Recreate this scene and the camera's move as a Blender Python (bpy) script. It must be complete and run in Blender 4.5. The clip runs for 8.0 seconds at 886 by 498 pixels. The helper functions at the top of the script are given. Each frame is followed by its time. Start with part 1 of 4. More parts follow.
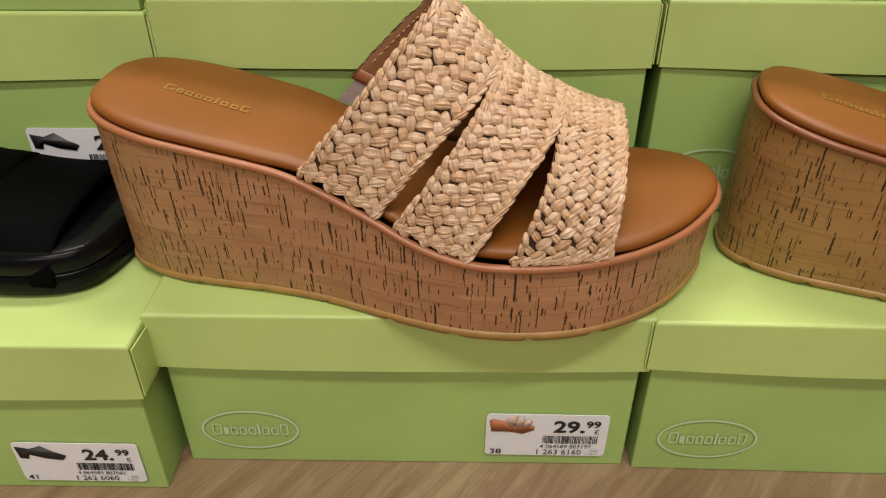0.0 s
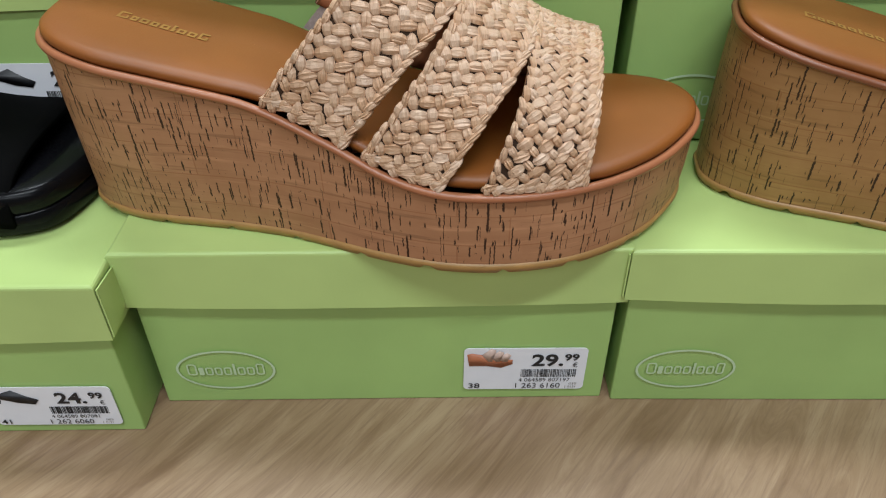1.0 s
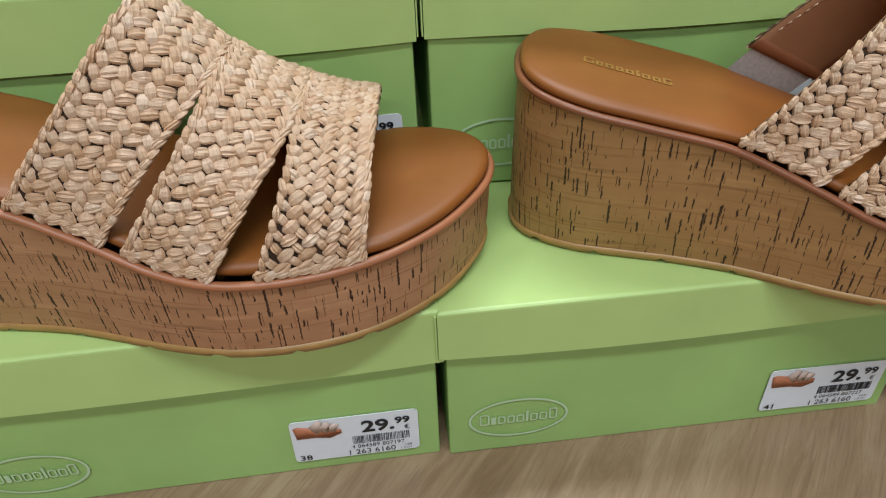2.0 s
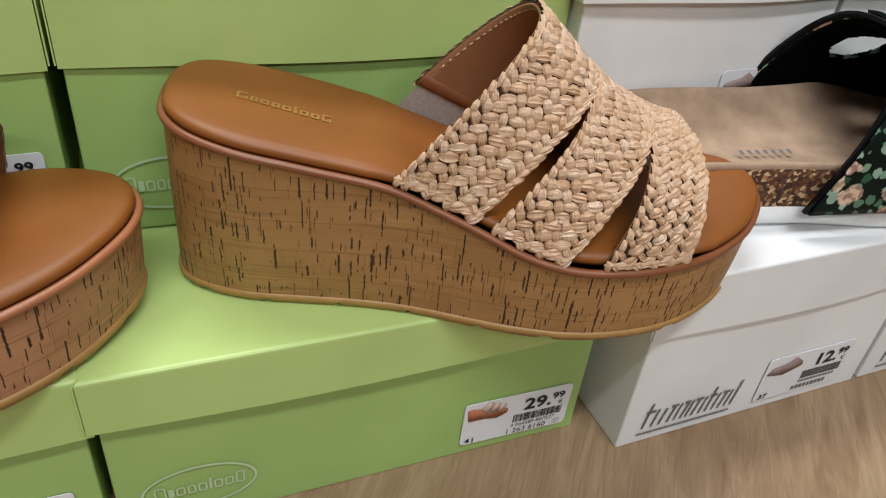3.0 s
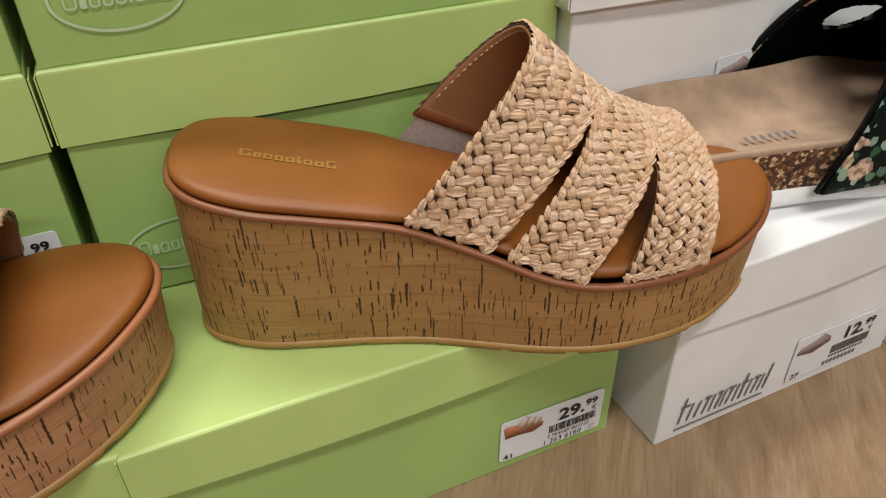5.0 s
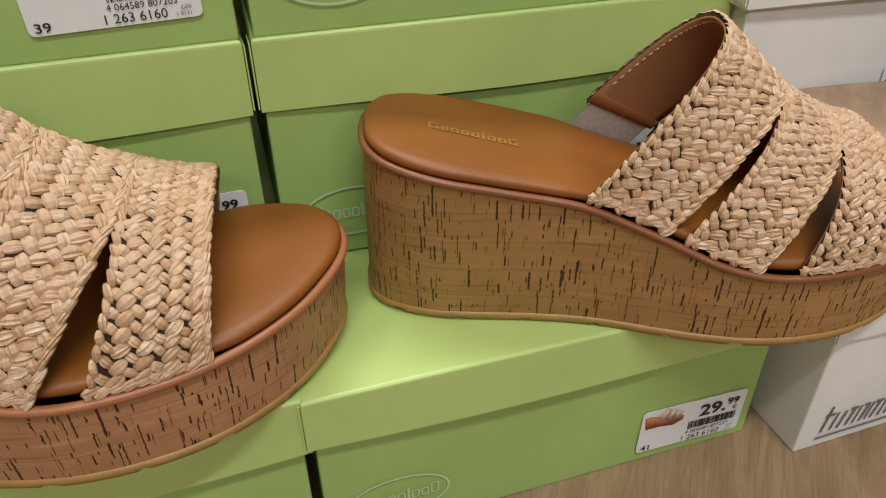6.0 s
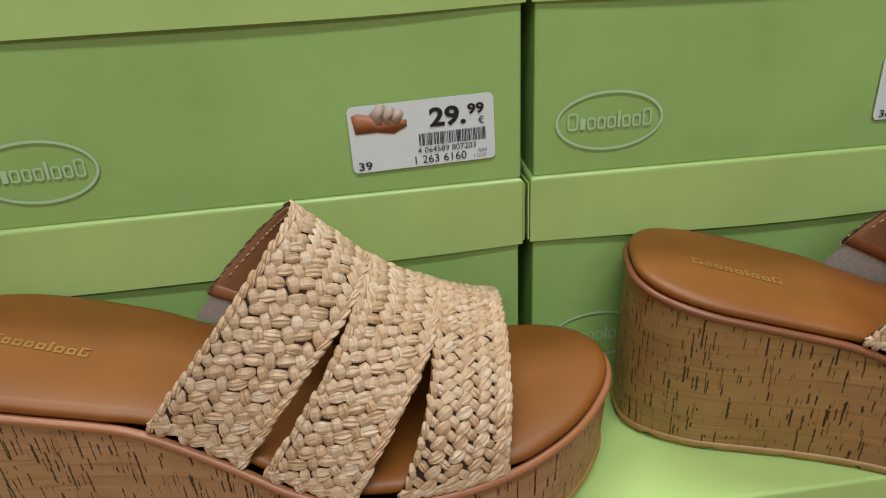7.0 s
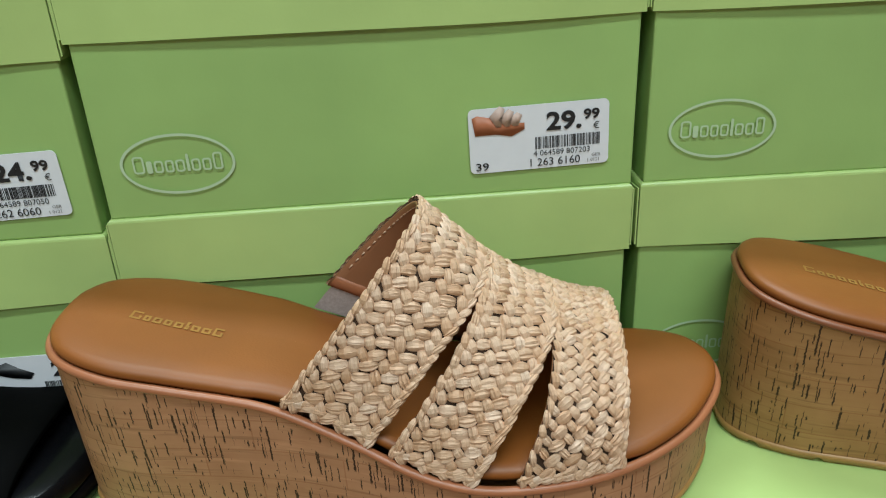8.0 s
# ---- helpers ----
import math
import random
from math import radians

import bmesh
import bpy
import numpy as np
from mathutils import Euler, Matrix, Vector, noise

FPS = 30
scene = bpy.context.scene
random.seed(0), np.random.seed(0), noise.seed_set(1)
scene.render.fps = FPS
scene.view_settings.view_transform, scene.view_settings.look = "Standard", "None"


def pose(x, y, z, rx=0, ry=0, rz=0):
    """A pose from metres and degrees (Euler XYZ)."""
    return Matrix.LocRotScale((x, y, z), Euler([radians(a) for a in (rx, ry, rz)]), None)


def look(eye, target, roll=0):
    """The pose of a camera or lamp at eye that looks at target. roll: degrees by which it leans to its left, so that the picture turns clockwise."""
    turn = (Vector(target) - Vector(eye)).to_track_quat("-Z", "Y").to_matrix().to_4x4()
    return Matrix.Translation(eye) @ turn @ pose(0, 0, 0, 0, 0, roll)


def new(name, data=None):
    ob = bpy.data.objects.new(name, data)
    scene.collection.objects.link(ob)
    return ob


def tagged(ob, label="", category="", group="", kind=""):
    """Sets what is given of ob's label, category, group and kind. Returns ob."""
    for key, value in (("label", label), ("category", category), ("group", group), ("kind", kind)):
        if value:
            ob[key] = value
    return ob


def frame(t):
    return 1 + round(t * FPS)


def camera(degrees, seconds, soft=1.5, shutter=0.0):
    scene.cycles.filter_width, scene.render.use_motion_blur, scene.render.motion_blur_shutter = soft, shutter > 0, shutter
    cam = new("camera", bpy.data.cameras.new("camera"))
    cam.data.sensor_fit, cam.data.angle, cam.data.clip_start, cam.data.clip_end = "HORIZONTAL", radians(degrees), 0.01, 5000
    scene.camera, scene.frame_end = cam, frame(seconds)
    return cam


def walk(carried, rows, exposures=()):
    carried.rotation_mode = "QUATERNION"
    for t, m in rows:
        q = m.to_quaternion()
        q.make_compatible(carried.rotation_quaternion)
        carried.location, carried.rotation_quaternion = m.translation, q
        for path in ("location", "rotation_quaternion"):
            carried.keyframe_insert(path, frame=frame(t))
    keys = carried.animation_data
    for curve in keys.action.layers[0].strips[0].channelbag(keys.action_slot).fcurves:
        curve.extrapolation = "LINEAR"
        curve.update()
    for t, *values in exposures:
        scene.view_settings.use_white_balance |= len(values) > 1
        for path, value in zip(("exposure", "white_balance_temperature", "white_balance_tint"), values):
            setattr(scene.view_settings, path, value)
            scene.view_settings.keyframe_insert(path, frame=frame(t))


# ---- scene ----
cam = camera(61.9, 8.0, soft=1.1)
PATH = [
    (0, (0.1242, -0.2330, 0.2815), (0.1151, 0.2637, -0.0550), -0.07),
    (0.5, (0.1264, -0.2368, 0.2708), (0.1263, 0.2411, -0.0920), 0.14),
    (1, (0.1302, -0.2308, 0.2719), (0.1307, 0.2414, -0.0983), -0.52),
    (1.2, (0.1328, -0.2304, 0.2744), (0.1322, 0.2409, -0.0969), -1.02),
    (2.3, (0.2043, -0.2054, 0.2863), (0.3035, 0.2600, -0.0792), -0.34),
    (2.5, (0.2109, -0.2092, 0.2843), (0.3511, 0.2536, -0.0708), 1.99),
    (3, (0.2385, -0.2022, 0.2804), (0.4508, 0.2386, -0.0669), 6.61),
    (3.5, (0.2576, -0.1940, 0.2819), (0.5087, 0.2330, -0.0568), 8.16),
    (4, (0.2559, -0.1795, 0.3009), (0.5031, 0.2343, -0.0565), 3.07),
    (4.2, (0.2544, -0.1821, 0.3018), (0.4843, 0.2423, -0.0546), -0.38),
    (5.3, (0.2304, -0.1952, 0.2911), (0.4258, 0.2488, -0.0619), -0.23),
    (5.5, (0.2231, -0.1940, 0.2910), (0.4137, 0.2533, -0.0606), -0.05),
    (6, (0.1973, -0.1939, 0.2879), (0.3498, 0.2724, -0.0575), -0.60),
    (6.5, (0.1628, -0.1949, 0.3007), (0.2635, 0.2975, -0.0270), -1.78),
    (7, (0.1392, -0.1950, 0.3065), (0.2088, 0.3350, 0.0394), -2.90),
    (7.5, (0.1259, -0.1978, 0.3035), (0.1811, 0.3422, 0.0508), -3.19),
    (8, (0.1124, -0.2053, 0.3023), (0.1430, 0.3347, 0.0563), -2.79),
]
walk(cam, [(t, look(eye, target, roll)) for t, eye, target, roll in PATH],
     exposures=[(0, 0.04, 6900, 11), (0.4, 0.0, 6400, 9), (0.8, 0.03, 5650, 4), (1.2, 0.03, 5600, 4), (2.4, 0.04, 5500, 1), (2.8, 0.03, 5700, 3),
                (3.2, 0.0, 6150, 8), (4.2, 0.0, 6250, 8), (5.4, 0.0, 6450, 8), (6.2, -0.12, 6350, 5), (7.0, -0.16, 5900, -2), (8.0, 0.05, 5500, -6)])

# ---- world and light ----
world = bpy.data.worlds.new("shop_air")
scene.world = world
world.use_nodes = True
world.node_tree.nodes["Background"].inputs[0].default_value = (1.0, 0.97, 0.92, 1)
world.node_tree.nodes["Background"].inputs[1].default_value = 0.35


def area_lamp(name, x, y, z, sx, sy, watts, colour=(1.0, 0.965, 0.92), target=None):
    data = bpy.data.lights.new(name, "AREA")
    data.shape, data.size, data.size_y, data.energy, data.color = "RECTANGLE", sx, sy, watts, colour
    ob = new(name, data)
    ob.matrix_world = look((x, y, z), target or (x, y, 0))
    return ob


area_lamp("ceiling_light", 0.20, 0.66, 2.6, 1.80, 0.30, 44, target=(0.2, 0.0, 0))
area_lamp("ceiling_light", 0.25, -1.05, 2.6, 1.8, 0.10, 46, target=(0.1, 0.0, 0))
area_lamp("ceiling_light", -0.6, -2.7, 2.6, 1.8, 0.20, 22, target=(0.1, 0.0, 0))
area_lamp("ceiling_light", 1.2, -3.2, 2.6, 1.8, 0.20, 18, target=(0.3, 0.0, 0))


# ---- materials ----
def material(name, rough=0.5, metal=0.0, spec=0.5):
    m = bpy.data.materials.new(name)
    m.use_nodes = True
    n, l = m.node_tree.nodes, m.node_tree.links
    b = n["Principled BSDF"]
    b.inputs["Roughness"].default_value = rough
    b.inputs["Metallic"].default_value = metal
    b.inputs["Specular IOR Level"].default_value = spec
    return m, n, l, b


def noise_node(n, l, vec, scale, detail=4.0, rough=0.55, swirl=0.0):
    t = n.new("ShaderNodeTexNoise")
    t.inputs["Scale"].default_value = scale
    t.inputs["Detail"].default_value = detail
    t.inputs["Roughness"].default_value = rough
    t.inputs["Distortion"].default_value = swirl
    l.new(vec, t.inputs["Vector"])
    return t.outputs["Fac"]


def ramp(n, l, fac, stops):
    r = n.new("ShaderNodeValToRGB")
    e = r.color_ramp.elements
    while len(e) < len(stops):
        e.new(0.5)
    for k, (p, c) in enumerate(stops):
        e[k].position = p
        e[k].color = (*c, 1) if len(c) == 3 else c
    l.new(fac, r.inputs[0])
    return r.outputs[0]


def mix(n, l, fac, a, b, how="MIX"):
    m = n.new("ShaderNodeMixRGB")
    m.blend_type = how
    for k, v in ((0, fac), (1, a), (2, b)):
        if isinstance(v, (int, float)):
            m.inputs[k].default_value = v if k == 0 else (v, v, v, 1)
        elif isinstance(v, tuple):
            m.inputs[k].default_value = (*v, 1)
        else:
            l.new(v, m.inputs[k])
    return m.outputs[0]


def math_node(n, l, op, a, b=0.0):
    m = n.new("ShaderNodeMath")
    m.operation = op
    for k, v in ((0, a), (1, b)):
        if isinstance(v, (int, float)):
            m.inputs[k].default_value = v
        else:
            l.new(v, m.inputs[k])
    return m.outputs[0]


def bump(n, l, b, height, strength, dist=0.001):
    k = n.new("ShaderNodeBump")
    k.inputs["Strength"].default_value = strength
    k.inputs["Distance"].default_value = dist
    l.new(height, k.inputs["Height"])
    l.new(k.outputs[0], b.inputs["Normal"])


def scaled(n, l, vec, sx, sy, sz, rz=0.0):
    m = n.new("ShaderNodeMapping")
    m.inputs["Scale"].default_value = (sx, sy, sz)
    m.inputs["Rotation"].default_value = (0, 0, rz)
    l.new(vec, m.inputs["Vector"])
    return m.outputs[0]


def object_coords(n):
    return n.new("ShaderNodeTexCoord").outputs["Object"]


def card_material(name, colour, rough=0.42):
    """Printed coated cardboard: faint mottling, slight waviness of the sheet, scuffs in the gloss."""
    m, n, l, b = material(name, rough)
    co = object_coords(n)
    big = noise_node(n, l, co, 14.0, 3.0)
    fine = noise_node(n, l, co, 420.0, 3.0)
    dark = tuple(c * 0.90 for c in colour)
    light = tuple(min(1, c * 1.06) for c in colour)
    c1 = ramp(n, l, big, [(0.3, dark), (0.7, light)])
    rnd = n.new("ShaderNodeObjectInfo").outputs["Random"]
    l.new(mix(n, l, math_node(n, l, "MULTIPLY", rnd, 0.10), c1, tuple(c * 0.8 for c in colour)), b.inputs["Base Color"])
    l.new(ramp(n, l, noise_node(n, l, co, 60.0, 5.0), [(0.3, (rough - 0.07,) * 3), (0.75, (rough + 0.12,) * 3)]), b.inputs["Roughness"])
    bump(n, l, b, mix(n, l, 0.12, big, fine), 0.25, 0.0016)
    return m


def plain_material(name, colour, rough=0.5, var=0.08, scale=120.0, metal=0.0, relief=0.15):
    m, n, l, b = material(name, rough, metal)
    co = object_coords(n)
    f = noise_node(n, l, co, scale, 4.0)
    l.new(ramp(n, l, f, [(0.3, tuple(c * (1 - var) for c in colour)), (0.7, tuple(min(1, c * (1 + var)) for c in colour))]), b.inputs["Base Color"])
    bump(n, l, b, f, relief, 0.0006)
    return m


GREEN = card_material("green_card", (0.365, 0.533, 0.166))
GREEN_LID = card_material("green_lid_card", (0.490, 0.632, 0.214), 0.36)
WHITE_CARD = card_material("white_card", (0.83, 0.825, 0.835), 0.5)
PAPER = plain_material("label_paper", (0.80, 0.80, 0.84), 0.45, 0.02)
INK = plain_material("black_ink", (0.015, 0.015, 0.018), 0.5)
GREY_INK = plain_material("grey_ink", (0.16, 0.15, 0.15), 0.5)
PALE_INK = plain_material("pale_logo_ink", (0.53, 0.66, 0.43), 0.35, 0.03)
PALE_INK_DARK = plain_material("pale_word_ink", (0.51, 0.645, 0.40), 0.35, 0.03)
GOLD_INK = plain_material("gold_foil", (0.39, 0.195, 0.045), 0.4, 0.15, metal=0.25)
PRINT_SOLE = plain_material("printed_sole", (0.42, 0.15, 0.07), 0.5)
PRINT_MULE = plain_material("printed_mule", (0.27, 0.19, 0.18), 0.5, 0.3, 900.0)
PRINT_STRAP = plain_material("printed_strap", (0.60, 0.44, 0.37), 0.5)


def leather_material(name, colour, rough=0.38, grain=900.0):
    m, n, l, b = material(name, rough)
    co = object_coords(n)
    big = noise_node(n, l, co, 25.0, 3.0)
    v = n.new("ShaderNodeTexVoronoi")
    v.inputs["Scale"].default_value = grain
    l.new(co, v.inputs["Vector"])
    l.new(ramp(n, l, big, [(0.3, tuple(c * 0.88 for c in colour)), (0.7, tuple(c * 1.08 for c in colour))]), b.inputs["Base Color"])
    bump(n, l, b, mix(n, l, 0.5, v.outputs["Distance"], noise_node(n, l, co, 300.0)), 0.12, 0.0004)
    return m


INSOLE = leather_material("tan_insole_leather", (0.255, 0.081, 0.011), 0.48)
PIPING = leather_material("rose_tan_piping", (0.37, 0.14, 0.06), 0.36)
PIPING_BROWN = leather_material("brown_piping", (0.23, 0.078, 0.030), 0.36)
LINING = leather_material("brown_lining", (0.29, 0.125, 0.055), 0.42)
ELASTIC = plain_material("grey_elastic", (0.36, 0.29, 0.26), 0.8, 0.15, 700.0)
OUTSOLE = plain_material("tan_rubber", (0.36, 0.20, 0.06), 0.45, 0.1)
BLACK = leather_material("black_leather", (0.004, 0.004, 0.005), 0.24)
BLACK.node_tree.nodes["Principled BSDF"].inputs["Specular IOR Level"].default_value = 0.14
BLACK_SATIN = plain_material("black_satin", (0.003, 0.003, 0.003), 0.7)
BLACK_SATIN.node_tree.nodes["Principled BSDF"].inputs["Specular IOR Level"].default_value = 0.02


def straw_material():
    """Dyed paper straw: each strand its own tone, with fine streaks along it."""
    m, n, l, b = material("natural_straw", 0.42)
    geo = n.new("ShaderNodeNewGeometry").outputs["Random Per Island"]
    co = object_coords(n)
    tone = ramp(n, l, geo, [(0.0, (0.54, 0.325, 0.185)), (0.3, (0.61, 0.392, 0.245)), (0.75, (0.655, 0.442, 0.295)), (1.0, (0.70, 0.505, 0.365))])
    fibre = noise_node(n, l, scaled(n, l, n.new("ShaderNodeUVMap").outputs[0], 3.0, 0.22, 1), 1.0, 3.0)
    blotch = noise_node(n, l, co, 240.0, 3.0)
    c = mix(n, l, ramp(n, l, fibre, [(0.50, (0, 0, 0)), (0.72, (0.55, 0.55, 0.55))]), tone, (0.40, 0.22, 0.105))
    l.new(mix(n, l, ramp(n, l, blotch, [(0.45, (0, 0, 0)), (0.75, (0.35, 0.35, 0.35))]), c, (0.70, 0.54, 0.38)), b.inputs["Base Color"])
    bump(n, l, b, fibre, 0.8, 0.0006)
    return m


STRAW = straw_material()
# near-black backing colour: paints the shade seen in gaps between strands
STRAW_GAP_SHADE = plain_material("straw_gap_shade", (0.040, 0.019, 0.008), 0.95, 0.3, 300.0)


def cork_material(name, light, dark, fleck, cut):
    """Cork sheet: stacked layers with faint joints and upright dark fissures."""
    m, n, l, b = material(name, 0.55)
    uv = n.new("ShaderNodeUVMap").outputs[0]
    layer = noise_node(n, l, scaled(n, l, uv, 14, 150, 1), 1.0, 4.0)
    soft = noise_node(n, l, scaled(n, l, uv, 60, 40, 1), 1.0, 4.0)
    base = ramp(n, l, mix(n, l, 0.5, layer, soft), [(0.3, dark), (0.7, light)])
    br = n.new("ShaderNodeTexBrick")
    br.offset, br.squash = 0.37, 1.0
    for k, v in (("Scale", 1.0), ("Mortar Size", 0.00035), ("Mortar Smooth", 0.5), ("Brick Width", 0.052), ("Row Height", 0.0135)):
        br.inputs[k].default_value = v
    br.inputs["Color1"].default_value = (1, 1, 1, 1)
    br.inputs["Color2"].default_value = (0.86, 0.84, 0.80, 1)
    br.inputs["Mortar"].default_value = (0.74, 0.64, 0.54, 1)
    l.new(uv, br.inputs["Vector"])
    base = mix(n, l, 0.8, base, br.outputs["Color"], "MULTIPLY")
    wob = n.new("ShaderNodeVectorMath")
    wob.operation = "MULTIPLY_ADD"
    nz = n.new("ShaderNodeTexNoise")
    nz.inputs["Scale"].default_value = 700.0
    nz.inputs["Detail"].default_value = 3.0
    l.new(uv, nz.inputs["Vector"])
    l.new(nz.outputs["Color"], wob.inputs[0])
    wob.inputs[1].default_value = (0.0011, 0.0012, 0)
    l.new(uv, wob.inputs[2])
    cluster = noise_node(n, l, scaled(n, l, uv, 95, 70, 1), 1.0, 2.0)

    def ticks(sx, sy, half_w, half_l, keep):
        """Short upright fissures, one to a cell, of uneven length and width."""
        at = scaled(n, l, wob.outputs[0], sx, sy, 1)
        v = n.new("ShaderNodeTexVoronoi")
        v.voronoi_dimensions = "2D"
        v.inputs["Scale"].default_value = 1.0
        l.new(at, v.inputs["Vector"])
        off = n.new("ShaderNodeVectorMath")
        off.operation = "SUBTRACT"
        l.new(at, off.inputs[0])
        l.new(v.outputs["Position"], off.inputs[1])
        xyz = n.new("ShaderNodeSeparateXYZ")
        l.new(off.outputs[0], xyz.inputs[0])
        rgb = n.new("ShaderNodeSeparateColor")
        l.new(v.outputs["Color"], rgb.inputs[0])

        def inside(axis, scale, half, rnd, soft):
            dist = math_node(n, l, "ABSOLUTE", xyz.outputs[axis])
            size = math_node(n, l, "MULTIPLY", math_node(n, l, "ADD", rnd, 0.35), half * scale)
            k = math_node(n, l, "DIVIDE", math_node(n, l, "SUBTRACT", size, dist), soft * scale)
            return math_node(n, l, "MINIMUM", math_node(n, l, "MAXIMUM", k, 0.0), 1.0)

        box = math_node(n, l, "MULTIPLY", inside(0, sx, half_w, rgb.outputs[0], 0.00012), inside(1, sy, half_l, rgb.outputs[1], 0.0012))
        gate = math_node(n, l, "LESS_THAN", math_node(n, l, "ADD", rgb.outputs[2], math_node(n, l, "MULTIPLY", cluster, -1.6)), keep - 0.8)
        return math_node(n, l, "MULTIPLY", box, gate)

    long_ticks = ticks(170, 66, 0.00037, 0.0062, cut + 0.08)
    short_ticks = ticks(360, 140, 0.00029, 0.0036, cut + 0.0)
    tiny = ramp(n, l, noise_node(n, l, scaled(n, l, uv, 1500, 420, 1), 1.0, 2.0), [(0.72, (0, 0, 0)), (0.77, (0.7, 0.7, 0.7))])
    blob = ramp(n, l, noise_node(n, l, scaled(n, l, uv, 560, 330, 3), 1.0, 3.0), [(0.70, (0, 0, 0)), (0.72, (1, 1, 1))])
    crack = math_node(n, l, "MAXIMUM", long_ticks, short_ticks)
    all_f = mix(n, l, 1.0, mix(n, l, 1.0, crack, tiny, "LIGHTEN"), blob, "LIGHTEN")
    seam = ramp(n, l, noise_node(n, l, scaled(n, l, uv, 22, 420, 1), 1.0, 3.0), [(0.57, (0, 0, 0)), (0.68, (0.6, 0.6, 0.6))])
    base = mix(n, l, seam, base, tuple(c * 0.62 for c in dark))
    pale = ramp(n, l, noise_node(n, l, scaled(n, l, uv, 30, 300, 2), 1.0, 3.0), [(0.58, (0, 0, 0)), (0.75, (0.5, 0.5, 0.5))])
    base = mix(n, l, pale, base, tuple(min(1, c * 1.25) for c in light))
    l.new(mix(n, l, all_f, base, fleck), b.inputs["Base Color"])
    bump(n, l, b, math_node(n, l, "SUBTRACT", math_node(n, l, "MULTIPLY", soft, 0.3), all_f), 0.35, 0.0005)
    return m


CORK_ROSE = cork_material("rosy_cork", (0.51, 0.268, 0.137), (0.39, 0.183, 0.086), (0.038, 0.013, 0.005), 0.62)
CORK_HONEY = cork_material("honey_cork", (0.455, 0.252, 0.096), (0.335, 0.168, 0.055), (0.032, 0.012, 0.004), 0.56)


def wood_material():
    m, n, l, b = material("wood_floor", 0.42)
    co = scaled(n, l, object_coords(n), 1, 1, 1, radians(-52))
    rnd = n.new("ShaderNodeObjectInfo").outputs["Random"]
    off = n.new("ShaderNodeVectorMath")
    off.operation = "ADD"
    cx = n.new("ShaderNodeCombineXYZ")
    l.new(math_node(n, l, "MULTIPLY", rnd, 7.0), cx.inputs[0])
    l.new(co, off.inputs[0])
    l.new(cx.outputs[0], off.inputs[1])
    v = off.outputs[0]
    grain = noise_node(n, l, scaled(n, l, v, 11, 75, 1), 1.0, 7.0, 0.66, 1.3)
    pore = noise_node(n, l, scaled(n, l, v, 40, 700, 1), 1.0, 4.0)
    cloud = noise_node(n, l, scaled(n, l, v, 4, 12, 1), 1.0, 3.0)
    c = ramp(n, l, mix(n, l, 0.45, grain, cloud), [(0.36, (0.18, 0.105, 0.052)), (0.5, (0.285, 0.186, 0.106)), (0.64, (0.385, 0.272, 0.165))])
    l.new(mix(n, l, ramp(n, l, pore, [(0.5, (0, 0, 0)), (0.7, (0.45, 0.45, 0.45))]), c, (0.17, 0.10, 0.06)), b.inputs["Base Color"])
    bump(n, l, b, pore, 0.15, 0.0004)
    return m


WOOD = wood_material()
WALL_PAINT = plain_material("wall_paint", (0.38, 0.37, 0.35), 0.7, 0.03, 40.0)


# ---- building helpers ----
def mesh_object(name, bm, mat, smooth=True):
    me = bpy.data.meshes.new(name)
    bm.normal_update()
    bm.to_mesh(me)
    bm.free()
    me.materials.append(mat)
    if smooth:
        for p in me.polygons:
            p.use_smooth = True
    return new(name, me)


def part(name, bm, mat, parent, label="", smooth=True):
    ob = mesh_object(name, bm, mat, smooth)
    ob.parent = parent
    if label:
        ob["label"] = label
    return ob


def box_bm(x0, y0, z0, x1, y1, z1, bevel=0.0, seg=2):
    bm = bmesh.new()
    bmesh.ops.create_cube(bm, size=1, matrix=Matrix.Translation(((x0 + x1) / 2, (y0 + y1) / 2, (z0 + z1) / 2)) @ Matrix.Diagonal((x1 - x0, y1 - y0, z1 - z0, 1)))
    if bevel:
        bmesh.ops.bevel(bm, geom=bm.edges[:], offset=bevel, segments=seg, affect="EDGES", profile=0.5)
    return bm


def grid_faces(bm, rows, closed=False):
    """Quads between rows of verts."""
    for a, b in zip(rows, rows[1:]):
        k = len(a)
        for i in range(k if closed else k - 1):
            bm.faces.new((a[i], a[(i + 1) % k], b[(i + 1) % k], b[i]))


def front_bm(polys, y, thick=0.0003):
    """Flat shapes in the x-z plane facing -y, raised by thick, from rings of (x, z)."""
    bm = bmesh.new()
    for ring in polys:
        vs = [bm.verts.new((px, y - thick, pz)) for px, pz in ring]
        back = [bm.verts.new((px, y, pz)) for px, pz in ring]
        f = bm.faces.new(vs)
        f.normal_update()
        if f.normal.y > 0:
            f.normal_flip()
        grid_faces(bm, [vs + vs[:1], back + back[:1]])
    return bm


def rect(x0, z0, x1, z1, slant=0.0):
    return [(x0, z0), (x1, z0), (x1 + slant, z1), (x0 + slant, z1)]


def rounded(x0, z0, x1, z1, r, seg=5):
    out = []
    for cx, cz, a in ((x1 - r, z0 + r, -90), (x1 - r, z1 - r, 0), (x0 + r, z1 - r, 90), (x0 + r, z0 + r, 180)):
        for k in range(seg + 1):
            t = radians(a + 90 * k / seg)
            out.append((cx + r * math.cos(t), cz + r * math.sin(t)))
    return out


